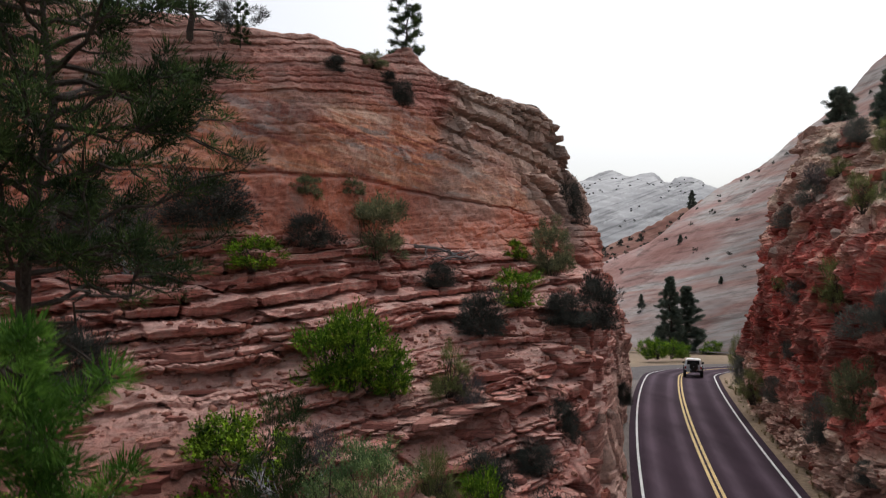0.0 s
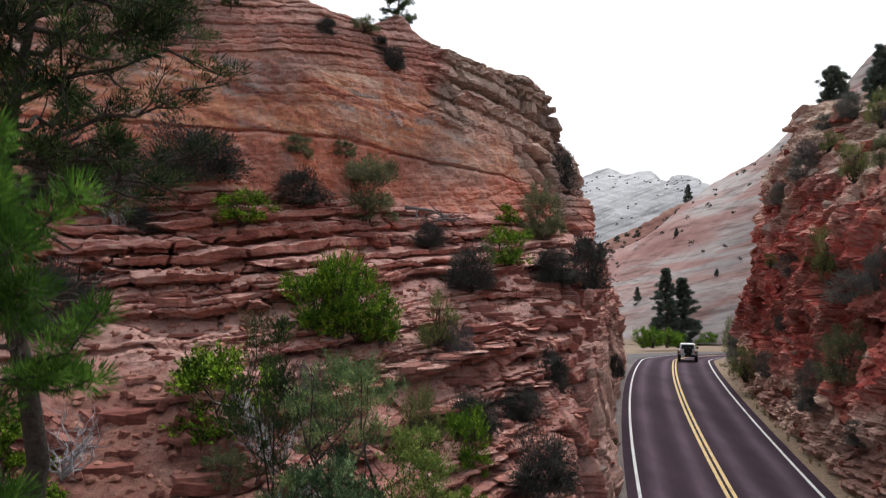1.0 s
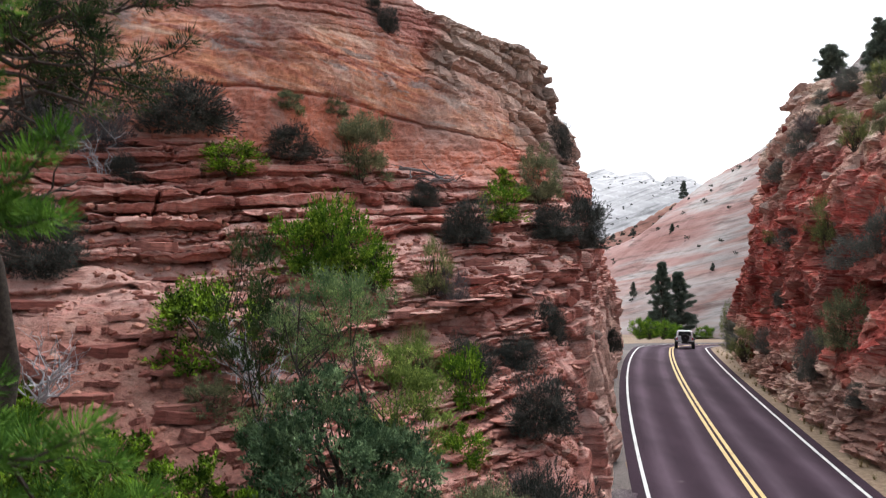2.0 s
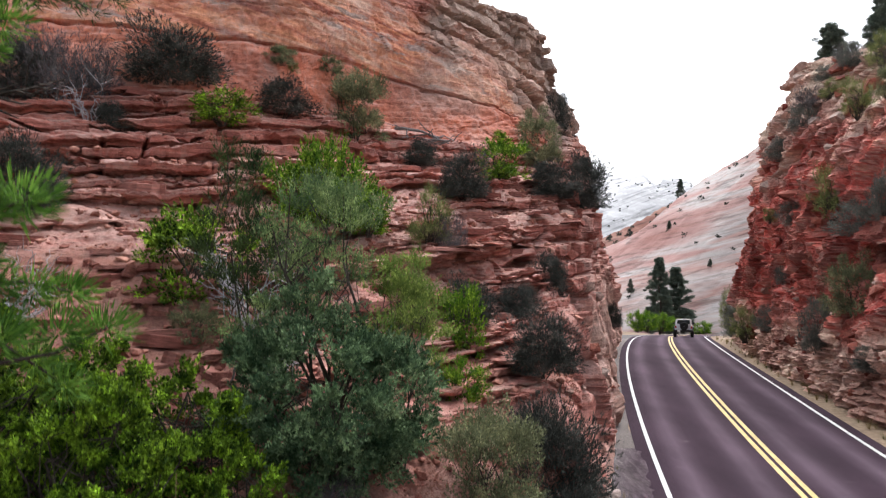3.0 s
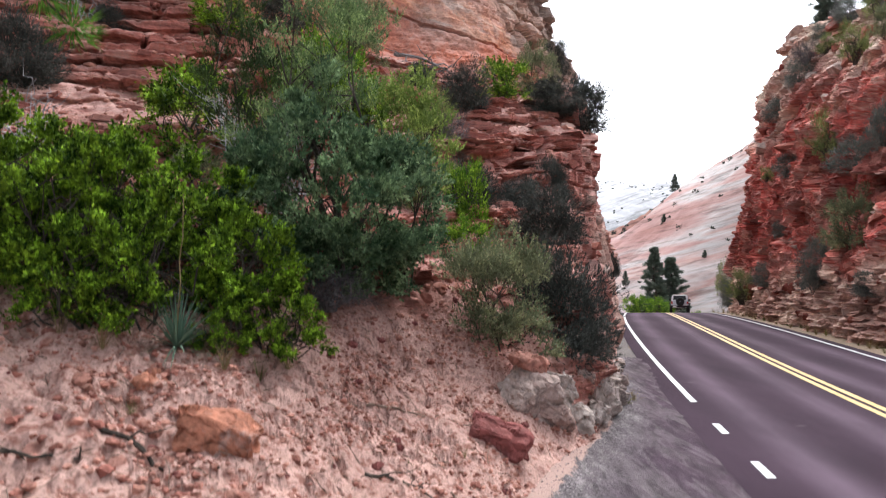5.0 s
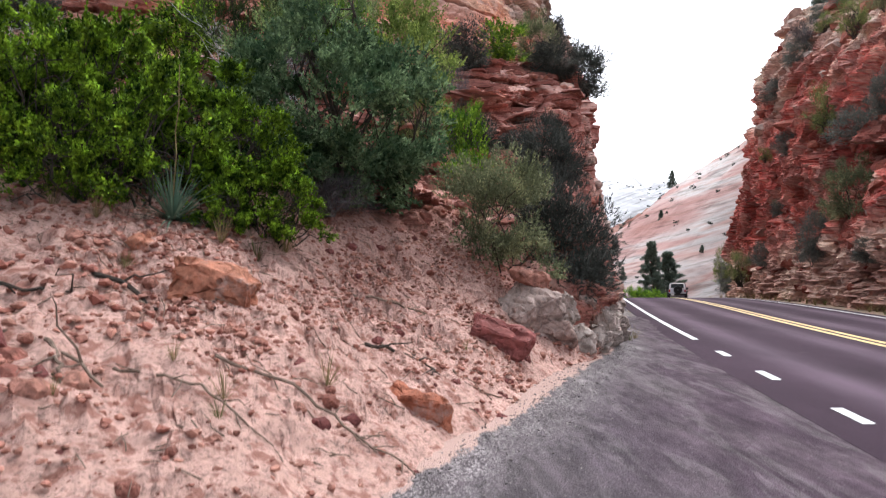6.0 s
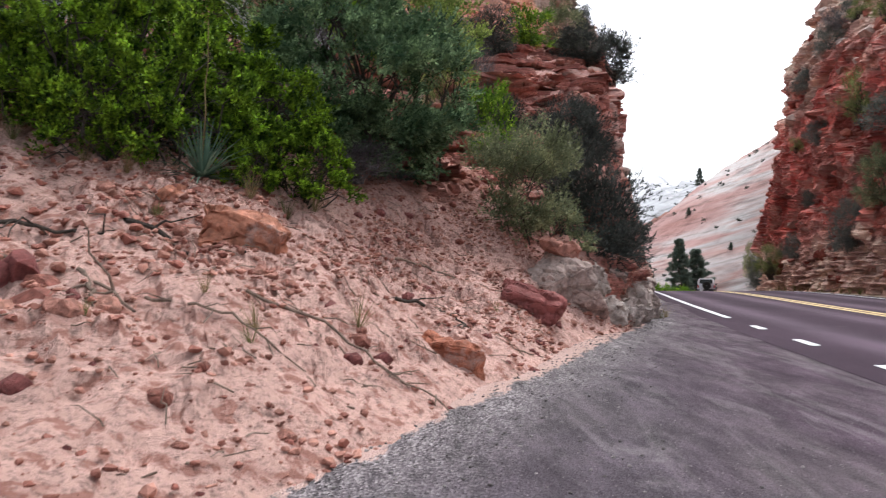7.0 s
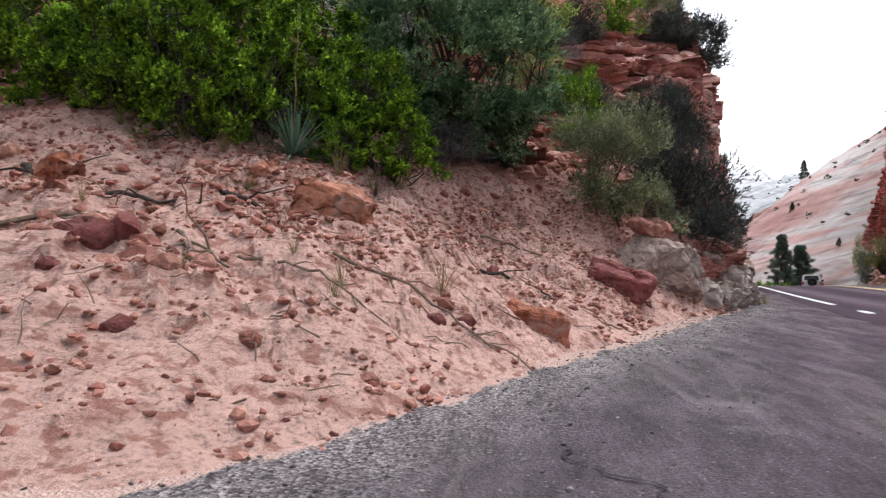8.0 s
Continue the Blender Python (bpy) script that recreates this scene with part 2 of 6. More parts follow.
def speckle(name, c1, c2, scale, rough=0.95, big=0.5, strength=0.4):
    m, n, l, b = material(name, rough)
    p = coords(n, l)
    f = tex(n, l, "ShaderNodeTexNoise", scale, 8, p, 0.75)
    g = tex(n, l, "ShaderNodeTexNoise", big, 4, p)
    c = ramp(n, l, f.outputs["Fac"], [(0.35, c1), (0.65, c2)]).outputs[0]
    v = ramp(n, l, g.outputs["Fac"], [(0.3, grey(0.65)), (0.7, grey(1.0))]).outputs[0]
    l.new(mix(n, l, 1.0, c, v, "MULTIPLY"), b.inputs["Base Color"])
    bump(n, l, b, f.outputs["Fac"], strength, 0.03)
    return m


def asphalt_material():
    """Reddish chip-seal with paler wheel tracks, tar-dark middles and a few pale scuffs."""
    m, n, l, b = material("red_asphalt", 0.95)
    b.inputs["Specular IOR Level"].default_value = 0.06
    p = coords(n, l)
    f = tex(n, l, "ShaderNodeTexNoise", 90, 6, p, 0.8)
    g = tex(n, l, "ShaderNodeTexNoise", 0.5, 5, coords(n, l, (1, 0.25, 1)), 0.6)
    c = ramp(n, l, f.outputs["Fac"], [(0.35, (0.05, 0.032, 0.044)), (0.65, (0.092, 0.062, 0.083))]).outputs[0]
    t = ramp(n, l, attr(n, "track"), [(0.0, (0.6, 0.57, 0.6)), (1.0, (1.4, 1.5, 1.45))]).outputs[0]
    c = mix(n, l, 1.0, c, t, "MULTIPLY")
    c = mix(n, l, 1.0, c, ramp(n, l, g.outputs["Fac"], [(0.35, grey(0.72)), (0.65, grey(1.1))]).outputs[0], "MULTIPLY")
    s = tex(n, l, "ShaderNodeTexNoise", 2.2, 4, coords(n, l, (0.5, 1.6, 1)), 0.5)
    c = mix(n, l, ramp(n, l, s.outputs["Fac"], [(0.7, grey(0)), (0.78, grey(0.35))]).outputs[0], c, (0.2, 0.17, 0.17))
    l.new(c, b.inputs["Base Color"])
    bump(n, l, b, f.outputs["Fac"], 0.3, 0.01)
    return m


ASPHALT = asphalt_material()
TURNOUT = speckle("worn_asphalt", (0.05, 0.042, 0.044), (0.17, 0.15, 0.15), 22, 0.85, 0.6, 0.4)
GRAVEL = speckle("gravel_mix", (0.06, 0.05, 0.05), (0.33, 0.29, 0.27), 30, 0.95, 0.8, 0.7)
EARTH = speckle("dry_earth", (0.17, 0.12, 0.08), (0.38, 0.28, 0.19), 4, 0.95, 0.05, 0.5)
WHITE = speckle("white_road_paint", (0.6, 0.6, 0.6), (0.8, 0.8, 0.8), 25, 0.6, 2.0, 0.1)
YELLOW = speckle("yellow_road_paint", (0.6, 0.41, 0.15), (0.74, 0.54, 0.24), 25, 0.6, 2.0, 0.1)


def leaf_material(name, a, c, light=0.25, sprig=3.2):
    """Leaves whose tone changes from sprig to sprig, and a little from leaf to leaf."""
    m, n, l, b = material(name, 0.7)
    b.inputs["Specular IOR Level"].default_value = 0.1
    p = coords(n, l)
    f = tex(n, l, "ShaderNodeTexNoise", sprig, 2, p)
    g = n.new("ShaderNodeNewGeometry")
    v = ramp(n, l, f.outputs["Fac"], [(0.36, grey(0.0)), (0.66, grey(1.0))]).outputs[0]
    k = mix(n, l, 0.38, v, g.outputs["Random Per Island"])
    col = ramp(n, l, k, [(0.18, a), (0.6, tuple(0.74 * x + 0.26 * y for x, y in zip(a, c))), (0.97, c)]).outputs[0]
    l.new(col, b.inputs["Base Color"])
    t = n.new("ShaderNodeBsdfTranslucent")
    l.new(col, t.inputs["Color"])
    s = n.new("ShaderNodeMixShader")
    s.inputs[0].default_value = light
    out = n["Material Output"]
    l.new(b.outputs[0], s.inputs[1])
    l.new(t.outputs[0], s.inputs[2])
    l.new(s.outputs[0], out.inputs["Surface"])
    return m


LEAF_PINE = leaf_material("pine_needles", (0.014, 0.027, 0.012), (0.13, 0.2, 0.06), 0.2, 1.6)
LEAF_SPRUCE = leaf_material("spruce_needles", (0.075, 0.1, 0.08), (0.21, 0.25, 0.2))
LEAF_NEAR = leaf_material("young_pine_needles", (0.03, 0.085, 0.012), (0.24, 0.44, 0.07), 0.25, 2.4)
LEAF_DARK = leaf_material("dark_leaves", (0.028, 0.031, 0.028), (0.18, 0.19, 0.165), 0.12)
LEAF_GREY = leaf_material("grey_leaves", (0.09, 0.1, 0.088), (0.32, 0.33, 0.29), 0.2)
LEAF_GREEN = leaf_material("green_leaves", (0.012, 0.034, 0.004), (0.46, 0.74, 0.055), 0.18, 4.0)
LEAF_BRIGHT = leaf_material("bright_leaves", (0.03, 0.09, 0.008), (0.42, 0.62, 0.06), 0.25, 4.0)
LEAF_SAGE = leaf_material("grey_green_leaves", (0.09, 0.105, 0.058), (0.48, 0.5, 0.27), 0.25)
LEAF_OLIVE = leaf_material("olive_leaves", (0.085, 0.105, 0.035), (0.44, 0.48, 0.19), 0.3)
BARK = speckle("bark", (0.03, 0.024, 0.02), (0.1, 0.08, 0.065), 14, 0.95, 2.0, 0.8)
DEADWOOD = speckle("dead_wood", (0.1, 0.09, 0.09), (0.3, 0.28, 0.28), 14, 0.95, 2.0, 0.6)


# ---- the road's line: a long right-hand bend, falling past a crest, then a tight turn ----
LANE = 3.2


def road_z(y):
    y = np.asarray(y, float)
    z = -0.0007 * np.clip(y - 26, 0, 64) ** 2
    return z - 0.09 * np.clip(y - 90, 0, 60)


def edge_x(y):
    """The near edge line's x at a given y."""
    return 2.55 + 0.141 * y + 0.00122 * np.where(y < 0, 0, y) ** 2


def road_line(n=420):
    """Centre line: points, unit tangents and unit normals to the right, one every 0.5 m or so."""
    y0 = np.linspace(-60, 76, 273)
    xw = edge_x(y0)
    tx = 0.141 + 0.00244 * np.clip(y0, 0, None)
    tl = np.hypot(1, tx)
    xs, ys = list(xw + LANE / tl), list(y0 - LANE * tx / tl)
    head = math.atan(tx[-1])
    x, y = xs[-1], ys[-1]
    for k in range(120):
        head = min(head + 0.5 / 24, radians(100))
        x, y = x + 0.5 * math.sin(head), y + 0.5 * math.cos(head)
        xs.append(x), ys.append(y)
    c = np.stack([xs, ys], 1)
    t = np.gradient(c, axis=0)
    t /= np.linalg.norm(t, axis=1)[:, None]
    return c, t, np.stack([t[:, 1], -t[:, 0]], 1)


RC, RT, RN = road_line()


def ribbon(name, offsets, lift, a=0, b=None, wobble=0.0, seed=5):
    """A strip along the road between lateral offsets, lifted above the road's surface."""
    c, nrm = RC[a:b], RN[a:b]
    rows = []
    for k, o in enumerate(offsets):
        w = wobble * vnoise(np.stack([np.arange(len(c)) * 0.35, np.full(len(c), k * 9.1), np.zeros(len(c))], 1), seed) if k in (0, len(offsets) - 1) else 0
        p = c + nrm * (o + w)[:, None] if wobble and k in (0, len(offsets) - 1) else c + nrm * o
        rows.append(np.stack([p[:, 0], p[:, 1], road_z(p[:, 1]) + lift], 1))
    return grid_mesh(name, np.stack(rows, 0)[::-1])


# ---- ground, road, shoulders, markings ----
gx = np.concatenate([-np.geomspace(3000, 40, 30), np.linspace(-36, 76, 90), np.geomspace(80, 3000, 30)])
gy = np.concatenate([-np.geomspace(3000, 62, 24), np.linspace(-58, 170, 150), np.geomspace(180, 3000, 30)])
GX, GY = np.meshgrid(gx, gy)
gp = np.stack([GX, GY, road_z(GY) - 0.06], -1)
far = smooth(60, 200, np.hypot(GX - 20, GY - 60))
gp[..., 2] += far * 0.6 * fbm(np.stack([GX.ravel() / 30, GY.ravel() / 30, 0 * GX.ravel()], 1), 3).reshape(GX.shape) - 0.3 * far
tagged(part("ground", grid_mesh("ground", gp, shade=True), EARTH), "dry sandy earth floor of the canyon", "ground", kind="structure")
ACROSS = np.linspace(-LANE - 0.45, LANE + 0.45, 31)
road_me = ribbon("road", list(ACROSS), 0.0)
track = sum(np.exp(-((np.abs(ACROSS) - o) / 0.32) ** 2) for o in (0.85, 2.45))
road_me.attributes.new("track", "FLOAT", "POINT").data.foreach_set("value", np.repeat(track[::-1], len(RC)).astype(np.float32))
tagged(part("road", road_me, ASPHALT), "reddish-purple asphalt two-lane canyon road", "road", kind="structure")
tagged(part("shoulder_gravel", ribbon("shoulder_gravel", [-LANE - 1.6, -LANE - 0.4], -0.02, 164, None, 0.12), GRAVEL), "narrow grey gravel shoulder beside the road", "shoulder", kind="structure")
tagged(part("shoulder_gravel", ribbon("shoulder_gravel", [LANE + 0.4, LANE + 1.7], -0.02, 0, None, 0.2), EARTH), "narrow sandy dirt shoulder with dry grass", "shoulder", kind="structure")
tagged(part("bend_apron", ribbon("bend_apron", [-LANE - 5.5, -LANE - 0.4], -0.012, 262, None, 0.4), TURNOUT), "worn grey apron outside the tight bend", "pavement", kind="structure")
TU = 152
tagged(part("edge_line", ribbon("edge_line", [-LANE - 0.06, -LANE + 0.06], 0.006, TU, None), WHITE), "solid white edge line painted on asphalt", "road marking", kind="structure")
tagged(part("edge_line", ribbon("edge_line", [LANE - 0.06, LANE + 0.06], 0.006), WHITE), "solid white edge line painted on asphalt", "road marking", kind="structure")
for o in (-0.125, 0.125):
    tagged(part("centre_line", ribbon("centre_line", [o - 0.07, o + 0.07], 0.006), YELLOW), "solid yellow centre line of a double pair", "road marking", kind="structure")


# ---- bedded cliffs ----
def spline(v, u):
    """Catmull-Rom through the rows of v (k, ...) at parameters u in 0..k-1."""
    k = len(v)
    e = np.concatenate([2 * v[:1] - v[1:2], v, 2 * v[-1:] - v[-2:-1]])
    i = np.clip(np.floor(u).astype(int), 0, k - 2)
    t = (u - i).reshape((-1,) + (1,) * (v.ndim - 1))
    p0, p1, p2, p3 = e[i], e[i + 1], e[i + 2], e[i + 3]
    return 0.5 * (2 * p1 + (p2 - p0) * t + (2 * p0 - 5 * p1 + 4 * p2 - p3) * t ** 2 + (3 * p1 - p0 - 3 * p2 + p3) * t ** 3)


def even(v, axis, step):
    """Parameters along an axis of the net v so that samples lie about step metres apart (step: one number a span)."""
    d = np.linalg.norm(np.diff(v, axis=axis), axis=2)
    d = d.mean(axis=1 - axis) if axis == 0 else d.mean(axis=0)
    return np.concatenate([np.linspace(i, i + 1, max(3, int(round(s / g))), endpoint=False) for i, (s, g) in enumerate(zip(d, step))] + [[len(d)]])


def loft(levels, ustep, vstep):
    """A dense grid through contour levels (each a list of places along the cliff), and its level parameter."""
    net = np.array(levels, float)
    u, v = even(net, 0, ustep), even(net, 1, vstep)
    g = spline(net, u)
    g = np.swapaxes(spline(np.swapaxes(g, 0, 1), v), 0, 1)
    return g, u, v


def normals(P):
    du, dv = np.gradient(P, axis=0), np.gradient(P, axis=1)
    n = np.cross(dv, du)
    n /= np.maximum(np.linalg.norm(n, axis=2), 1e-9)[..., None]
    return n


def beds(p, thin, thick, seed, dip=(0.0, 0.0)):
    """Bed number, place within the bed (0 foot to 1 top) and the bed's thickness for points p."""
    rng = np.random.default_rng(seed)
    t = rng.uniform(thin, thick, 400) * rng.choice([0.6, 1.0, 1.0, 1.6], 400)
    edges = np.cumsum(t) - 12.0
    b = p[:, 2] + dip[0] * p[:, 0] + dip[1] * p[:, 1] + 0.45 * fbm(p / (13, 13, 30), 2, seed) + 0.02 * vnoise(p * (1.3, 1.3, 0.5), seed + 8)
    k = np.clip(np.searchsorted(edges, b) - 1, 0, 398)
    return k, np.clip((b - edges[k]) / t[k], 0, 1), t[k]


def carve(P, layered, blocky, rough, seed, thin=0.12, thick=0.4, dip=(0.0, 0.0), block=1.4, stairs=1.0, size=(0.9, 0.9, 0.6), joint=1.0):
    """Steps a cliff's surface bed by bed into risers and treads, breaks the beds into slabs, and roughens it."""
    p, n = P.reshape(-1, 3), normals(P).reshape(-1, 3)
    flat = n * (1, 1, 0)
    nh = np.maximum(np.linalg.norm(flat, axis=1), 0.05)
    flat /= nh[:, None]
    k, f, t = beds(p, thin, thick, seed, dip)
    la = layered.reshape(-1)
    one = np.stack([p[:, 0] * 0.45, p[:, 1] * 0.45, k * 7.7], 1)
    push = 0.4 * (hash3(k, k * 0, k * 0, seed) - 0.5) + 0.45 * vnoise(one, seed + 1)
    d1, gap, rid = cells(np.stack([p[:, 0] / block, p[:, 1] / block, k * 3.37], 1), seed + 2)
    joint = np.ravel(joint * np.ones(layered.shape))
    push += 1.1 * (rid - 0.5) * joint
    riser = 0.66
    tread = np.clip((f - riser) / (1 - riser), 0, 1)
    run = np.clip(t * np.clip(n[:, 2], 0, 1) / nh, 0, 2.5 * t)
    step = stairs * np.clip(la * 2.2, 0, 1)
    out = -step * run * (tread - f)
    up = step * t * (np.clip(f / riser, 0, 1) - f)
    groove = 1.0 * (f < 0.2) * (0.6 + 0.4 * vnoise(one * 2.0, seed + 6)) + 0.6 * (gap < 0.04) * joint
    out += la * (push - groove * np.clip(t * 2.4, 0.25, 1.0))
    if np.max(blocky) > 0:
        out += blocky.reshape(-1) * facets(p, size, seed + 3)
    r = rough.reshape(-1) * (0.6 * fbm(p * 0.8, 5, seed + 4) + 0.25 * fbm(p * 4.0, 3, seed + 5))
    q = p + flat * out[:, None] + n * r[:, None]
    q[:, 2] += up
    return q.reshape(P.shape)


def soften(P, rounds, weight=1.0):
    """Rounds off a grid's sharpest spikes."""
    for _ in range(rounds):
        q = P.copy()
        q[1:-1, 1:-1] = 0.4 * P[1:-1, 1:-1] + 0.15 * (P[:-2, 1:-1] + P[2:, 1:-1] + P[1:-1, :-2] + P[1:-1, 2:])
        P = P + (q - P) * weight
    return P


def level(*vals):
    return [tuple(vals[i:i + 3]) for i in range(0, len(vals), 3)]


# left hill, from the toe of the bank to the top; each level runs from the near end to the far end
LEFT = [
    level(-9, -6, -.2, -4.2, 1.2, -.1, -1.05, 3.7, -.06, -.3, 5.6, -.06, .66, 8.1, -.06, 1.6, 10.8, -.06, 3.1, 14.6, -.06, 4.85, 21, -.1, 7.35, 31, -.12, 10.8, 46, -.5, 16.3, 66, -1.4),
    level(-11, -2, 1.6, -6.2, 5.4, 1.25, -2.9, 7.2, 1.22, -1.6, 8.4, 1.2, -.5, 10.2, .95, .9, 12.4, .95, 2.8, 15.6, 1.2, 4.65, 21.6, 1.3, 7.1, 31.2, 1.4, 10.5, 46, 1.2, 16, 66, .6),
    level(-14, 2, 3.4, -8.6, 8.8, 2.7, -4.8, 10, 2.6, -2.7, 11, 2.5, -1.0, 12.6, 2.35, .7, 14.4, 2.2, 2.9, 17, 2.6, 4.5, 22.6, 2.8, 6.95, 31.6, 3, 10.3, 46.2, 3, 15.8, 66, 2),
    level(-17, 6, 5.6, -11, 13.4, 5, -7, 15, 4.7, -4, 15.6, 4.4, -1.6, 17.4, 4.3, .9, 19.4, 4.2, 3.3, 21.6, 4.2, 4.5, 24, 4.4, 6.75, 32.2, 5, 10.1, 46.4, 5, 15.8, 66.5, 4),
    level(-21, 10, 8.6, -14, 18.6, 8.2, -8.2, 20.2, 7.7, -4.4, 21.4, 7.4, -1.4, 22.8, 7.1, 1.6, 24.2, 7.1, 4.0, 25.6, 7.6, 4.8, 27.2, 7.8, 6.7, 33.4, 8, 9.6, 46.8, 7.5, 15.2, 67, 6),
    level(-23, 13, 11.5, -15.4, 21.8, 11, -8.8, 24, 10.8, -4.9, 26.2, 10.7, -2.0, 29.2, 10.5, 1.6, 30.8, 10.2, 4.4, 32.4, 9.8, 5.9, 34.6, 9.8, 7.6, 37.4, 9.6, 8.6, 47.4, 10, 14.6, 67.6, 8),
    level(-25, 16, 16, -16.4, 25, 15.8, -9.2, 26.6, 15.4, -5.0, 28.2, 15.6, -1.0, 32, 15.4, 2.6, 34.6, 14.6, 5.0, 37.4, 14.2, 6.5, 39.6, 13.5, 7.5, 41.6, 13, 8.4, 48.4, 13, 14, 68.4, 10),
    level(-28, 20, 20, -18, 29, 20.4, -9.6, 30.4, 19.5, -5.2, 31.2, 19, -2.1, 34.4, 18.7, 1.0, 36.6, 18.2, 4.6, 38.6, 17.5, 5.4, 41, 15.8, 6.4, 43, 15, 7.6, 49.4, 15, 13, 69.4, 11.5),
    level(-32, 27, 23, -20, 37, 22, -11, 39, 20, -7, 40, 19.2, -4, 42, 18, -1, 43, 17.2, 2, 44.5, 16.2, 3.4, 46, 15.6, 4.6, 48, 15, 6, 53, 15, 10, 74, 12),
]
LP, LU, LV = loft(LEFT, [.06, .06, .05, .045, .045, .07, .055, .2], [.5, .12, .06, .055, .06, .06, .07, .1, .2, .5])
uu, vv = np.meshgrid(LU, LV, indexing="ij")
LP[..., 2] += 0.95 * np.exp(-(((LP[..., 0] + 1.9) / 0.9) ** 2 + ((LP[..., 1] - 34.6) / 1.1) ** 2))
flatp = LP.reshape(-1, 3)
wob = fbm(flatp / 3.0, 3, 31).reshape(uu.shape)
bank = 1 - smooth(1.6, 2.25, uu + 0.35 * wob - 1.6 * smooth(4.6, 5.6, vv) * -1)
onset = 3.15 - 0.75 * smooth(2.4, 3.6, vv)
layered = smooth(onset, onset + 0.7, uu + 0.45 * wob) * (1 - smooth(4.9, 5.05, uu) * (1 - smooth(6.0, 6.25, uu)) * 0.93)
layered = np.maximum(layered * (1 - 0.5 * smooth(5.2, 6.0, vv)), smooth(4.9, 5.8, vv) * (0.36 - 0.22 * smooth(5.6, 6.2, vv) * (1 - smooth(3.6, 4.0, uu))))
patch = 0.55 + 0.75 * smooth(-0.5, 0.5, fbm(flatp / (4.5, 4.5, 1.6), 2, 77).reshape(uu.shape))
layered = layered * patch * (1 - 0.68 * smooth(5.9, 6.3, uu))
rill = fbm(np.stack([flatp[:, 0] * 2.2 + flatp[:, 1] * 1.2, flatp[:, 1] * 0.6 - flatp[:, 0] * 0.6, flatp[:, 2] * 0.5], 1), 4, 66).reshape(uu.shape)
# the beds of the shelf below the upper wall lie nearly level; those of the lower nose climb to the far side; thick beds cap the top
nose = smooth(2.6, 3.4, vv + 0.25 * wob) * (1 - smooth(5.3, 6.0, vv)) * (1 - smooth(3.55, 3.95, uu + 0.2 * wob))
cap = smooth(5.75, 6.05, uu + 0.12 * wob) * smooth(3.9, 4.6, vv + 0.3 * wob) * (1 - smooth(7.2, 7.8, vv))
crag = 0.62 * smooth(5.0, 5.8, vv) * (1 - bank) * (1 - 0.5 * cap)
LPD = carve(LP, 0.56 * layered * (1 - nose) * (1 - cap), crag + 0.05, 0.10 + 0.08 * smooth(2.0, 3.0, uu) - 0.08 * smooth(5.4, 6.2, vv), 3, 0.14, 0.6, (-0.07, -0.02), 1.9, 1.0, (1.5, 1.5, 2.2), 1.25 - 1.05 * smooth(4.95, 5.2, uu) * (1 - smooth(4.0, 4.8, vv)) - 0.9 * smooth(4.9, 5.7, vv))
LPD = carve(LPD, 0.55 * nose * smooth(1.9, 2.3, uu + 0.3 * wob), 0 * uu, 0 * uu, 37, 0.15, 0.5, (-0.3, 0.1), 1.8, 0.9)
LPD = carve(LPD, 0.5 * cap, 0 * uu, 0 * uu, 39, 0.25, 0.7, (0.33, 0.0), 2.2, 0.8)
seam = np.exp(-((uu + 0.03 * wob - 5.47) / 0.012) ** 2) * (1 - smooth(5.4, 5.9, vv))
LPD[..., 1] += 0.22 * seam
crust = np.abs(fbm(np.stack([flatp[:, 0] * 1.1 + flatp[:, 1] * 0.5, flatp[:, 1] * 1.6 - flatp[:, 0] * 0.9, flatp[:, 2] * 1.2], 1), 4, 68)).reshape(uu.shape)
LPD[..., 2] += bank * (0.06 * rill + 0.035 * (np.abs(rill) < 0.12) - 0.07 * (crust < 0.1) * smooth(0.35, 0.8, uu)) * smooth(0.05, 0.4, uu)
LPD[..., 2] += bank * 0.05 * (0.45 - np.abs(fbm(flatp * 4.5, 3, 67))).reshape(uu.shape) * smooth(0.05, 0.3, uu)
soil = np.clip(bank + 0.28 * (1 - smooth(onset, onset + 0.6, uu + 0.45 * wob)) * (1 - smooth(3.2, 4.4, vv)) * (0.55 + 0.45 * wob) + 0.5 * smooth(0.0, 0.5, wob) * (1 - smooth(3.4, 4.2, uu)) * (1 - smooth(5, 6, vv)), 0, 1)
pale = 0.35 * smooth(6.0, 6.6, uu + 0.5 * wob) + smooth(5.3, 5.9, uu + 0.4 * wob) * smooth(4.1, 4.9, vv + 0.3 * wob) * 0.8 + 0.6 * smooth(6.4, 7.4, vv + 0.5 * wob) * (1 - smooth(2.2, 3.6, uu + 0.5 * wob))
varnish = np.maximum(smooth(0.35, 0.8, wob) * smooth(4.9, 5.1, uu) * 0.4, 0.42 * smooth(-0.25, 0.45, wob) * smooth(5.62, 5.8, uu) * (1 - smooth(6.3, 6.9, uu)) * (1 - smooth(3.9, 4.5, vv)))
scree = np.maximum(smooth(1.75, 2.2, uu + 0.35 * wob), 0.34 * smooth(0.6, 1.3, uu + 0.3 * wob) * smooth(2.9, 4.0, vv + 0.3 * wob)) * (1 - smooth(onset, onset + 0.5, uu + 0.45 * wob))
# upward faces take the paler tone: bright ledge tops put into the colour
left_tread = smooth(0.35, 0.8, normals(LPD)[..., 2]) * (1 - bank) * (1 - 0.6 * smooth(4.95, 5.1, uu))
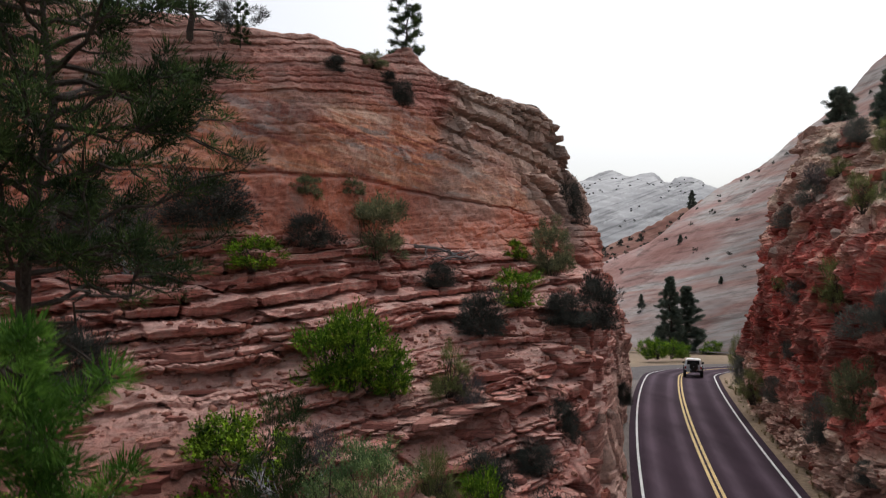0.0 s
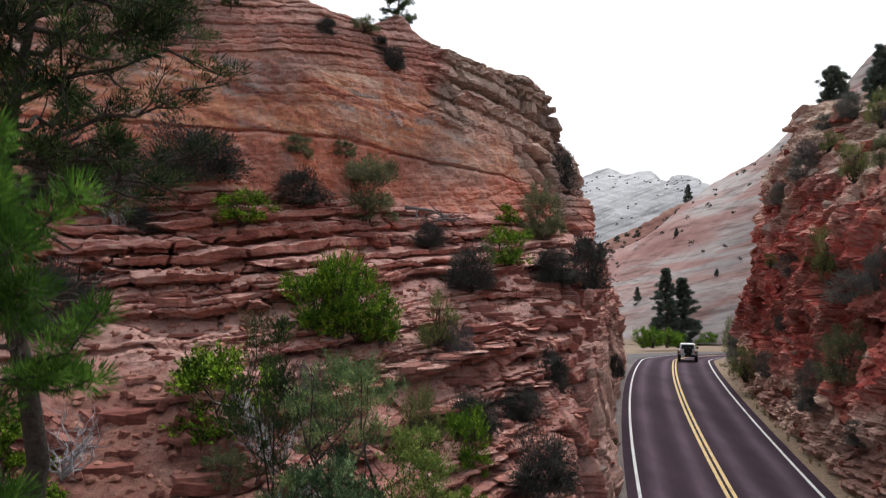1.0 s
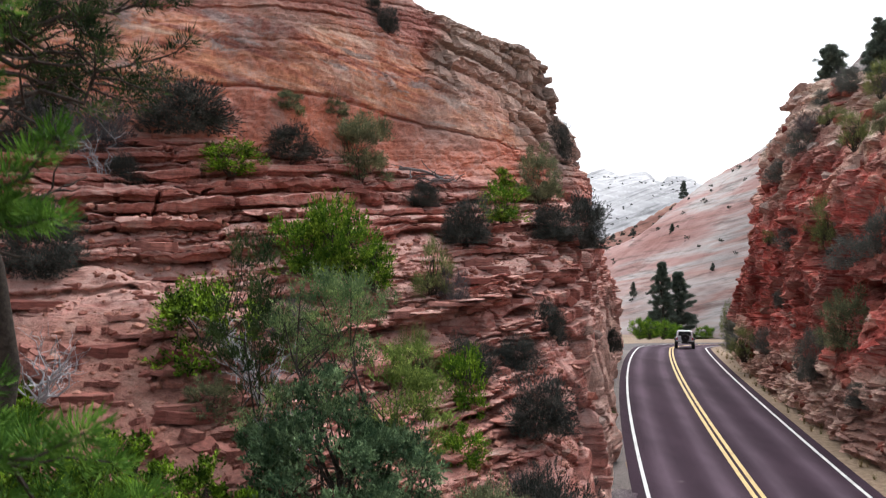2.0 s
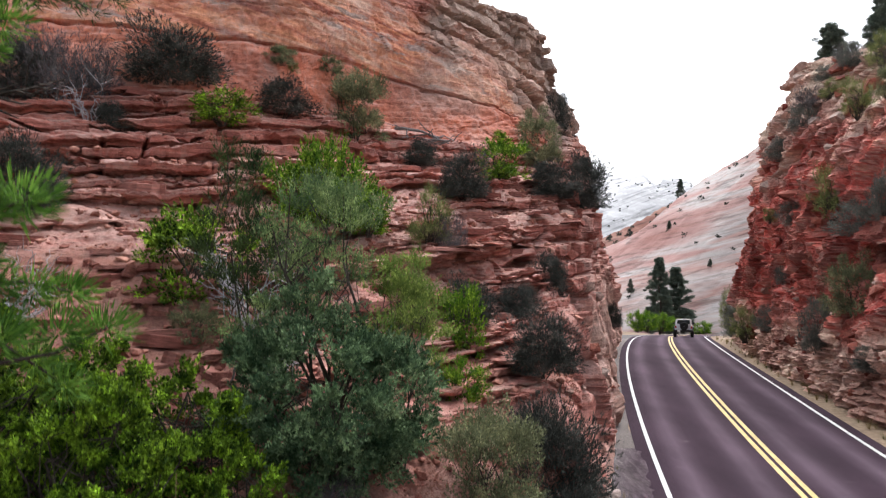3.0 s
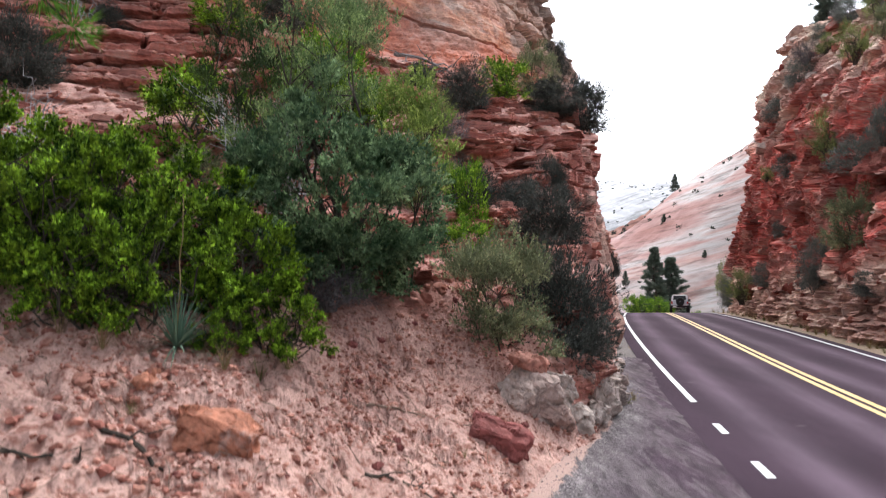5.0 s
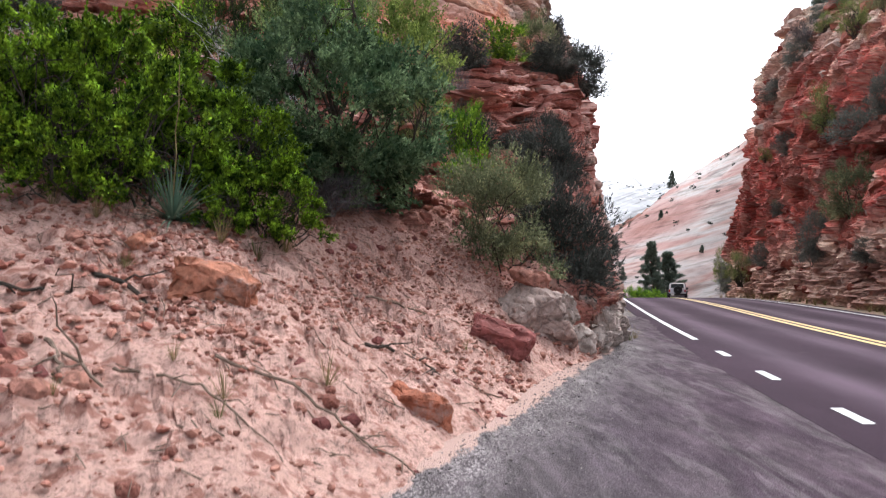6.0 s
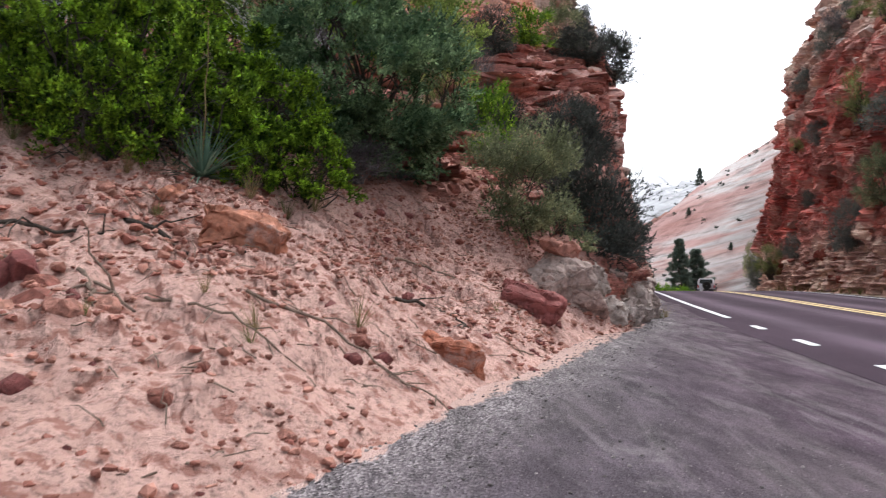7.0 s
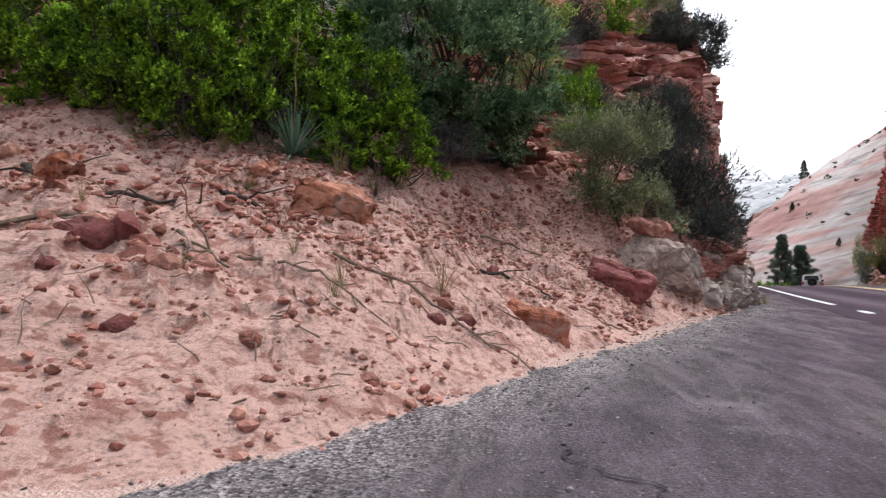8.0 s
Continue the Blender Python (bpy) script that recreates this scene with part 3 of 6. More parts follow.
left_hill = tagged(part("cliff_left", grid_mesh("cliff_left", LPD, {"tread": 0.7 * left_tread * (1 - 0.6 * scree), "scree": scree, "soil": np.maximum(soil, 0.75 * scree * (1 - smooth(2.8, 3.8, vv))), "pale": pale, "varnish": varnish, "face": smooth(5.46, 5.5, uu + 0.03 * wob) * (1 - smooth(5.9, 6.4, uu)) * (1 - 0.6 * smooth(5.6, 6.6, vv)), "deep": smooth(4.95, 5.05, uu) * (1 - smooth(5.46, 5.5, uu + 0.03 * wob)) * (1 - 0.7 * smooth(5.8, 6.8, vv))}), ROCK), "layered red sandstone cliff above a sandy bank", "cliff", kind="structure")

RIGHT = [
    level(13.2, 2, -.1, 14.4, 16, -.1, 15.2, 25, -.1, 16.3, 32, -.15, 18.3, 41, -.35, 20.6, 49, -.6, 23, 57, -1, 25.4, 63.5, -1.4, 30, 72, -1.8, 40, 79, -2.2),
    level(13.8, 2, 2.4, 15, 16, 2.4, 15.8, 25, 2.6, 17, 32.2, 2.6, 19, 41.2, 2.6, 21.2, 49.2, 2.4, 23.6, 57.2, 2.2, 26, 63.5, 2, 31, 70.4, 2, 40.5, 75, 2),
    level(15, 2, 6, 16, 16, 6, 16.9, 25.4, 6, 18, 32.8, 6.2, 19.8, 41.6, 6.2, 21.8, 49.6, 6.2, 24, 57.2, 6, 26.6, 63, 5.5, 32, 69.6, 5.5, 41, 74, 5.5),
    level(17, 2, 10, 17.6, 16, 10, 18.2, 26, 10, 19.2, 34, 10, 20.6, 42.4, 10.4, 22.4, 50, 10.8, 24.6, 57.2, 10, 27.4, 62.4, 9.5, 33, 68.4, 9.5, 42, 73, 9),
    level(20, 3, 14, 20.4, 17, 14, 21, 28, 14, 22, 37, 14, 22.6, 44.4, 14.6, 23.4, 51, 15.2, 26, 57.4, 13.6, 29, 61.8, 12.8, 35, 67, 12.5, 43, 72, 12),
    level(25, 4, 18, 25.4, 18, 18, 26, 30, 18, 26.4, 41, 18, 26.6, 48, 18.6, 26.6, 53, 19, 29, 58.4, 16.5, 32, 61.8, 15.5, 37, 66, 15, 44, 71, 14),
    level(36, 5, 21.5, 36, 20, 21.5, 36, 34, 21.5, 36, 46, 21.5, 36, 54, 21.5, 35, 59, 20.5, 37, 62, 19, 40, 64, 18, 42, 66, 17, 46, 70, 15),
]
RP, RU, RV = loft(RIGHT, [.07, .08, .08, .09, .1, .25], [.6, .3, .085, .085, .085, .085, .1, .2, .5])
ru, rv = np.meshgrid(RU, RV, indexing="ij")
rw = fbm(RP.reshape(-1, 3) / 3.0, 3, 57).reshape(ru.shape)
RPD = carve(RP, 0.03 + 0.16 * smooth(2.6, 3.6, ru) + 0 * ru, 1.1 * smooth(0.5, 1.1, ru) * (1 - 0.35 * smooth(3, 4, ru)), 0.2 + 0 * ru, 19, 0.4, 1.3, (-0.12, 0.04), 2.4, 0.9, (2.8, 2.8, 3.0))
RPD = carve(RPD, 0.0 * ru, 0.46 + 0 * ru, 0.1 + 0 * ru, 23, size=(1.2, 1.2, 1.2))
RPD = soften(RPD, 1)
RPD = carve(RPD, 0.0 * ru, 0.18 + 0 * ru, 0.05 + 0 * ru, 29, size=(0.5, 0.5, 0.45))
RPD = carve(RPD, 0.3 * (1 - smooth(0.65, 0.95, ru + 0.25 * rw)), 0 * ru, 0 * ru, 43, 0.1, 0.34, (-0.08, 0.03), 1.1, 0.8)
# top facets of the cutting: their pink highlights painted as a paler tone
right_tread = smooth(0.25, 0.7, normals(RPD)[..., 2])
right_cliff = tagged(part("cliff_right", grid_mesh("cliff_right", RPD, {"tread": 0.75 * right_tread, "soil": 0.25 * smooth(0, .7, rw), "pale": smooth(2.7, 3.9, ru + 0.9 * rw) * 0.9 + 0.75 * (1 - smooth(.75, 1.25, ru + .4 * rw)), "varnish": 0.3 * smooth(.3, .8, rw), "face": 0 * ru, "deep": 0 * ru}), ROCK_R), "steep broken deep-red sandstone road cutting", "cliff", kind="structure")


# ---- far slickrock slopes ----
def far_hill(name, ridge, foot, depth, seed, rough, mat, label, res=(90, 200), ledges=0.0):
    """A long slope from a foot line up to a ridge line, and down behind it."""
    r, f = np.array(ridge, float), np.array(foot, float)
    u = np.linspace(0, len(r) - 1, res[1])
    R, F = spline(r, u), spline(f, u)
    t = np.linspace(0, 1, res[0])[:, None, None]
    P = F[None] * (1 - t) + R[None] * t
    P[..., 2] += (np.sin(t[..., 0] * math.pi) * 0.06 * np.linalg.norm(R - F, axis=1)[None])
    B = R[None] + np.linspace(0.15, 1, 6)[:, None, None] * np.array((depth[0], depth[1], depth[2]))
    P = np.concatenate([P, B])
    q = P.reshape(-1, 3)
    n = normals(P).reshape(-1, 3)
    s = np.linalg.norm(R - F, axis=1).mean()
    d = rough * (fbm(q / (s * 0.22), 5, seed))
    if ledges:
        k = (q[:, 2] + 0.12 * q[:, 0] + 2 * fbm(q / (s * 0.3), 2, seed + 3)) / ledges
        d += 0.25 * ledges * (k - np.floor(k))
    q = q + n * d[:, None]
    tagged(part(name, grid_mesh(name, q.reshape(P.shape), shade=True), mat), label, "hill", kind="structure")
    return q.reshape(P.shape)


def slick_material(name, stops, scale, dark):
    m, n, l, b = material(name, 0.95)
    w = tex(n, l, "ShaderNodeTexNoise", scale, 5, tilted(n, l, (0, radians(20), 0), (0.1, 0.1, 1.6)), 0.6, 0.15)
    c = ramp(n, l, w.outputs["Fac"], stops).outputs[0]
    lines = tex(n, l, "ShaderNodeTexNoise", scale * 6, 8, tilted(n, l, (0, radians(20), 0), (0.12, 0.12, 2.2)), 0.7)
    c = mix(n, l, 1.0, c, ramp(n, l, lines.outputs["Fac"], [(0.36, grey(0.5)), (0.5, grey(1))]).outputs[0], "MULTIPLY")
    f = tex(n, l, "ShaderNodeTexNoise", scale * 25, 5, coords(n, l), 0.7)
    c = mix(n, l, ramp(n, l, f.outputs["Fac"], [(0.66, grey(0)), (0.72, grey(0.8))]).outputs[0], c, dark)
    l.new(c, b.inputs["Base Color"])
    bump(n, l, b, lines.outputs["Fac"], 0.35, 0.25)
    return m


SLICK = slick_material("pink_slickrock", [(0.32, (0.3, 0.15, 0.13)), (0.42, (0.36, 0.22, 0.2)), (0.49, (0.4, 0.37, 0.355)), (0.56, (0.35, 0.21, 0.185)), (0.62, (0.4, 0.33, 0.31)), (0.7, (0.42, 0.4, 0.39))], 0.09, (0.06, 0.07, 0.04))
MIDROCK = slick_material("brushy_slickrock", [(0.35, (0.2, 0.09, 0.07)), (0.55, (0.3, 0.17, 0.13)), (0.7, (0.12, 0.12, 0.08))], 0.06, (0.05, 0.06, 0.035))
PALE_ROCK = slick_material("white_slickrock", [(0.3, (0.34, 0.34, 0.35)), (0.6, (0.5, 0.5, 0.51))], 0.02, (0.1, 0.11, 0.08))
slope_grid = far_hill("slope_pink", [(48, 262, 2), (60, 245, 12.0), (72, 230, 21.2), (78, 215, 30.5), (82, 195, 35), (85, 172, 42), (95, 160, 55), (118, 150, 74)],
         [(18, 215, -9), (24, 197, -9), (30, 180, -9), (36, 165, -9), (42, 152, -9), (52, 138, -9), (66, 120, -8), (90, 96, -6)], (60, 80, -30), 71, 0.9, SLICK, "smooth pink and cream slickrock slope", res=(140, 200), ledges=0.9)
ridge_grid = far_hill("ridge_mid", [(50, 360, 4), (73, 350, 15), (97, 350, 25.7), (118, 350, 39), (140, 350, 48), (200, 360, 60)],
         [(40, 300, -9), (60, 290, -9), (90, 270, -9), (110, 260, -5), (130, 260, -5), (160, 250, 0)], (60, 120, -30), 72, 2, MIDROCK, "dark brushy slickrock ridge", res=(50, 120), ledges=3)
mountain_grid = far_hill("mountain_white", [(110, 830, 80), (154, 830, 98), (182, 830, 108), (204, 830, 102.6), (229, 830, 107), (245, 830, 96), (261, 830, 103), (279, 830, 101), (298, 830, 90), (420, 860, 70)],
         [(60, 560, -9), (90, 560, -9), (110, 560, -9), (130, 560, -9), (150, 560, -9), (180, 560, -9), (200, 560, -9), (220, 560, -9), (260, 560, -9), (330, 560, -9)], (40, 200, -80), 73, 4, PALE_ROCK, "pale white sandstone mountain ridge", ledges=6)


# ---- plants ----
def unit(v):
    return v / np.maximum(np.linalg.norm(v, axis=-1, keepdims=True), 1e-9)


def leaf_quads(rng, c, d, length, width, flat=0.0):
    """Pointed leaves at places c along directions d; flat: how far their blades turn up to the light."""
    n = len(c)
    s = unit(np.cross(d, unit(rng.normal(size=(n, 3))) + (0, 0, flat)))
    l = (length * rng.uniform(0.6, 1.3, n))[:, None]
    w = (width * rng.uniform(0.6, 1.3, n))[:, None]
    V = np.stack([c, c + d * l * 0.5 + s * w * 0.5, c + d * l, c + d * l * 0.5 - s * w * 0.5], 1).reshape(-1, 3)
    return V, np.arange(4 * n).reshape(-1, 4)


def needles(rng, c, d, length, width):
    """Slim three-cornered needles at places c along directions d."""
    n = len(c)
    s = unit(np.cross(d, rng.normal(size=(n, 3))))
    l = (length * rng.uniform(0.6, 1.3, n))[:, None]
    w = (width * rng.uniform(0.6, 1.3, n))[:, None]
    V = np.stack([c - s * w * 0.5, c + s * w * 0.5, c + d * l], 1).reshape(-1, 3)
    return V, np.arange(3 * n).reshape(-1, 3)


def tube(path, radii, sides=6):
    """Points and faces of a round tube along a path."""
    path = np.asarray(path, float)
    t = unit(np.gradient(path, axis=0))
    a = unit(np.cross(t, np.array((0.31, 0.17, 0.93))))
    b = np.cross(t, a)
    ang = np.linspace(0, 2 * math.pi, sides, endpoint=False)
    ring = a[:, None] * np.cos(ang)[None, :, None] + b[:, None] * np.sin(ang)[None, :, None]
    V = (path[:, None] + ring * np.asarray(radii)[:, None, None]).reshape(-1, 3)
    k = np.arange(len(path) - 1)[:, None] * sides
    j = np.arange(sides)[None]
    F = np.stack([k + j, k + (j + 1) % sides, k + sides + (j + 1) % sides, k + sides + j], -1).reshape(-1, 4)
    return V, F


def joined(pieces):
    vs, fs, o = [], [], 0
    for v, f in pieces:
        vs.append(v), fs.append(f + o)
        o += len(v)
    return np.concatenate(vs), np.concatenate(fs)


def bent(rng, a, b, sag=0.0, wob=0.08, n=6):
    """A crooked line from a to b."""
    a, b = np.asarray(a, float), np.asarray(b, float)
    t = np.linspace(0, 1, n)[:, None]
    p = a * (1 - t) + b * t
    L = np.linalg.norm(b - a)
    p += rng.normal(size=(n, 3)) * wob * L * np.sin(t * math.pi) * 0.7
    p[:, 2] += (sag * L * np.sin(t * math.pi))[:, 0]
    return p


def shrub(name, seed, leafmat, label, width=1.5, height=1.3, leaves=3600, leaf=(0.075, 0.035), clumps=42, stems=9, woody=BARK, category="shrub", slim=False, bare=0.0, tight=1.0, thick=1.0, up=0.35, shoot=0.2, per=12):
    """A bushy plant: crooked stems from one foot, and a ragged crown of leafy shoots grouped in lumps at their ends."""
    rng = np.random.default_rng(seed)
    ob = thing(name, (0, 0, 0), label, category)
    mean = (width + height) / 2
    u = unit(rng.normal(size=(clumps, 3)))
    u[:, 2] = np.where(u[:, 2] < -0.45, -u[:, 2], u[:, 2])
    r = rng.uniform(0.35, 1.0, clumps) ** 0.6
    r *= 1 + 0.32 * vnoise(u * 2.3 + seed, seed)
    C = u * r[:, None] * (width * 0.5, width * 0.5, height * 0.55) + (0, 0, height * 0.42)
    if bare:
        C[:, 2] = height * (bare + (1 - bare) * rng.random(clumps) ** 0.9)
        C[:, :2] *= (1.15 - 0.75 * np.clip(C[:, 2] / height - bare, 0, 1) / (1 - bare))[:, None]
    else:
        low = rng.random(clumps) < 0.42
        C[low, 2] = rng.uniform(0.06, 0.34, low.sum()) * height
    C[:, 2] = np.maximum(C[:, 2], 0.06 * height)
    n = leaves // per
    cl = rng.integers(0, clumps, n)
    cr = (rng.uniform(0.10, 0.22, clumps) * tight * mean)[cl][:, None]
    o = unit(rng.normal(size=(n, 3))) * rng.random(n)[:, None] ** 0.4
    foot = C[cl] + o * cr * (1, 1, 0.8)
    away = unit(foot - (0, 0, 0.3 * height))
    d = unit(0.55 * o + 0.7 * away + 0.4 * rng.normal(size=o.shape) + (0, 0, up))
    L = (shoot * mean * rng.uniform(0.5, 1.2, n))[:, None, None]
    t = (np.arange(per)[None, :, None] + rng.random((n, per, 1))) / per
    c = (foot[:, None] + d[:, None] * L * (t - 0.35)).reshape(-1, 3)
    fit = np.array((0.5 * width / np.percentile(np.abs(c[:, 0]), 98), 0.5 * width / np.percentile(np.abs(c[:, 1]), 98), height / np.percentile(c[:, 2], 99.3)))
    c, C = c * fit, C * fit
    c[:, 2] = np.maximum(c[:, 2], 0.03 * height * rng.random(len(c)))
    d = np.repeat(d, per, 0)
    d = unit(d + (0.7 if slim else 0.85) * unit(rng.normal(size=d.shape)))
    wood = []
    for k in range(stems):
        tip = C[k % clumps]
        p = bent(rng, rng.normal(size=3) * (0.03, 0.03, 0) * width - (0, 0, 0.12), tip, 0.08, 0.1)
        wood.append(tube(p, np.linspace(0.022, 0.006, len(p)) * thick * mean / 1.3, 5))
        for _ in range(4):
            q = p[rng.integers(2, 5)]
            e = C[rng.integers(0, clumps)]
            e = q + (e - q) * min(1, 0.5 * width / max(0.01, np.linalg.norm(e - q)))
            wood.append(tube(bent(rng, q, e, 0.05, 0.12, 4), np.linspace(0.009, 0.003, 4) * thick * mean / 1.3, 4))
    for k in range(0, len(wood), 5):
        part("stem", soup_mesh("stem", *joined(wood[k:k + 5])), woody, ob)
    part("crown", soup_mesh("crown", *(needles(rng, c, d, *leaf) if slim else leaf_quads(rng, c, d, *leaf, 0.9))), leafmat, ob)
    return ob


def conifer(name, seed, height, spread, leafmat, label, limbs=34, first=0.12, clump=70, needle=(0.16, 0.02), trunk=0.11, bare=0, lean=0.0, taper=0.75, crown_r=0.2, sub=5, category="tree", reach=(), comb=0.9):
    """A pine: a tapered trunk, crooked limbs in rough whorls, and brushes of needles toward their ends."""
    rng = np.random.default_rng(seed)
    ob = thing(name, (0, 0, 0), label, category)
    tp = bent(rng, (0, 0, -0.3), (lean * height, 0.2 * lean * height, height), 0, 0.02, 10)
    part("trunk", soup_mesh("trunk", *tube(tp, np.linspace(trunk, trunk * 0.12, 10), 9), shade=True), BARK, ob)
    wood, cs, ds = [], [], []
    for k in range(-len(reach), limbs + bare):
        dead = k >= limbs
        h = first + (1 - first) * ((k + rng.uniform(-0.4, 0.4)) / limbs) if not dead else rng.uniform(first * 0.6, first + 0.3)
        h = min(max(h, 0.03), 0.985)
        a = np.array([np.interp(h, np.linspace(0, 1, 10), tp[:, i]) for i in range(3)])
        L = spread * (1 - h * taper) * rng.uniform(0.6, 1.12) * (0.75 if dead else 1)
        az = k * 2.4 + rng.uniform(-0.5, 0.5)
        rise = rng.uniform(-0.15, 0.3) + 0.35 * h
        if k < 0:
            h, az, L, rise = reach[k]
            a = np.array([np.interp(h, np.linspace(0, 1, 10), tp[:, i]) for i in range(3)])
        e = a + L * np.array((math.cos(az), math.sin(az), rise))
        p = bent(rng, a, e, -0.06, 0.06, 7)
        wood.append(tube(p, np.linspace(trunk * 0.28, 0.006, 7), 5))
        for s in range(sub):
            f = rng.uniform(0.35, 1.0)
            q = np.array([np.interp(f, np.linspace(0, 1, 7), p[:, i]) for i in range(3)])
            w = unit((e - a) + rng.normal(size=3) * L * 0.65)
            tip = q + w * L * rng.uniform(0.18, 0.42)
            wood.append(tube(bent(rng, q, tip, -0.08, 0.08, 4), np.linspace(0.012, 0.004, 4) * (1 + height / 12), 4))
            if not dead:
                for g in (0.45, 0.75, 1.0):
                    cs.append(q + (tip - q) * g)
                    ds.append(w)
    for k in range(0, len(wood), sub + 1):
        part("limb", soup_mesh("limb", *joined(wood[k:k + sub + 1])), BARK, ob)
    C, D = np.array(cs), np.array(ds)
    i = np.repeat(np.arange(len(C)), clump)
    o = unit(rng.normal(size=(len(i), 3)))
    c = C[i] + o * crown_r * rng.uniform(0, 1, len(i))[:, None] ** 0.6 * (1, 1, 0.75)
    part("crown", soup_mesh("crown", *needles(rng, c, unit(o + comb * D[i] + (0, 0, 0.5)), *needle)), leafmat, ob)
    return ob


def blades(name, seed, n, length, width, spread, mat, label, category, stalk=0.0, each=False):
    """A tuft or rosette of long narrow blades."""
    rng = np.random.default_rng(seed)
    ob = thing(name, (0, 0, 0), label, category)
    vs, fs = [], []
    for k in range(n):
        az, el = rng.uniform(0, 2 * math.pi), rng.uniform(spread, 1.5)
        d = np.array((math.cos(az) * math.cos(el), math.sin(az) * math.cos(el), math.sin(el)))
        s = unit(np.cross(d, (0.1, 0.2, 1)))
        L = length * rng.uniform(0.6, 1.1)
        mid, tip = d * L * 0.55, d * L + np.array((0, 0, -0.12 * L * math.cos(el)))
        o = len(vs) * 6
        a = np.array((d[0], d[1], -0.05)) * 0.02
        vs.append(np.stack([a - s * width * 0.6, a + s * width * 0.6, mid - s * width * 0.5, mid + s * width * 0.5, tip - s * width * 0.05, tip + s * width * 0.05]))
        fs += [[o, o + 1, o + 3, o + 2], [o + 2, o + 3, o + 5, o + 4]]
    if each:
        for k in range(n):
            part("leaf", soup_mesh("leaf", vs[k], [[0, 1, 3, 2], [2, 3, 5, 4]]), mat, ob)
    else:
        part("blade_tuft", soup_mesh("blade_tuft", np.concatenate(vs), fs), mat, ob)
    if stalk:
        part("flower_stalk", soup_mesh("flower_stalk", *tube(bent(rng, (0, 0, 0), (0.05, 0, stalk), 0, 0.01, 8), np.linspace(0.008, 0.004, 8), 6)), DRYGRASS, ob, "thin dry flower stalk")
    return ob


DRYGRASS = leaf_material("dry_grass", (0.2, 0.15, 0.07), (0.4, 0.32, 0.17), 0.2)
GREENGRASS = leaf_material("green_grass", (0.11, 0.11, 0.04), (0.3, 0.29, 0.12), 0.2)
YUCCA_LEAF = leaf_material("yucca_leaves", (0.07, 0.125, 0.085), (0.22, 0.31, 0.22), 0.1)
LEAF_TREE = leaf_material("blue_green_leaves", (0.03, 0.066, 0.032), (0.39, 0.55, 0.28), 0.25)
LEAF_FEATHER = leaf_material("feathery_leaves", (0.06, 0.105, 0.045), (0.45, 0.58, 0.23), 0.3)
LEAF_LIME = leaf_material("lime_leaves", (0.09, 0.14, 0.03), (0.52, 0.63, 0.17), 0.35)
LEAF_PURPLE = leaf_material("grey_brush", (0.06, 0.055, 0.06), (0.19, 0.18, 0.18))

PLACED = set()


def plant(protos, at, w, h, base=(1.5, 1.3), group=""):
    """Puts the first use of a prototype where it belongs, and copies of it after that."""
    proto = protos[int(abs(at[0] * 7.3 + at[1] * 3.1)) % len(protos)]
    turn = (at[0] * 57.3 + at[1] * 91.7) % 360
    m = Matrix.LocRotScale(at, Euler((0, 0, radians(turn))), (w / base[0], w / base[0], h / base[1]))
    if proto.name in PLACED:
        ob = copy_thing(proto, m @ Matrix.Diagonal((*(1 / s for s in proto.scale), 1)))
    else:
        PLACED.add(proto.name)
        ob = proto
        ob.matrix_basis = m
    return tagged(ob, group=group)


DARK = [shrub("dark_shrub", 11 + i, LEAF_DARK, "dark grey-green evergreen shrub growing on rock ledge", leaves=60000, clumps=80, leaf=(0.045, 0.0095), stems=6, slim=True, tight=1.4, up=0.3, shoot=0.08, per=12, thick=0.45) for i in range(3)]
GREEN = [shrub("green_shrub", 21 + i, LEAF_GREEN, "leafy green shrub growing out of sandstone", leaves=8000, clumps=40, leaf=(0.06, 0.036), tight=0.8) for i in range(2)]
BRIGHT = [shrub("bright_shrub", 31 + i, LEAF_BRIGHT, "bright yellow-green leafy shrub on the rocks", leaves=7600, clumps=34, leaf=(0.06, 0.038), tight=0.85) for i in range(2)]
SAGE = [shrub("sage_shrub", 41 + i, LEAF_SAGE, "pale grey-green twiggy shrub on sandstone", leaves=34000, clumps=60, leaf=(0.036, 0.016), stems=9, thick=0.6, tight=0.8, up=0.4, shoot=0.11, per=12) for i in range(2)]
OLIVE = [shrub("olive_shrub", 51 + i, LEAF_OLIVE, "olive-yellow wispy shrub on the rocks", leaves=14000, clumps=52, leaf=(0.05, 0.013), stems=16, slim=True, tight=0.75, up=0.6, shoot=0.18, per=12) for i in range(2)]
BRUSH = [shrub("grey_brush", 61 + i, LEAF_PURPLE, "dry purplish-grey brush clump", leaves=11000, clumps=50, leaf=(0.08, 0.008), stems=22, slim=True, woody=DEADWOOD, up=0.7, shoot=0.28, per=16) for i in range(2)]
GREY = [shrub("grey_shrub", 65 + i, LEAF_GREY, "soft grey-green desert shrub on the road cutting", leaves=30000, clumps=60, leaf=(0.045, 0.012), stems=6, slim=True, tight=1.2, up=0.35, shoot=0.09, per=12, thick=0.45) for i in range(2)]

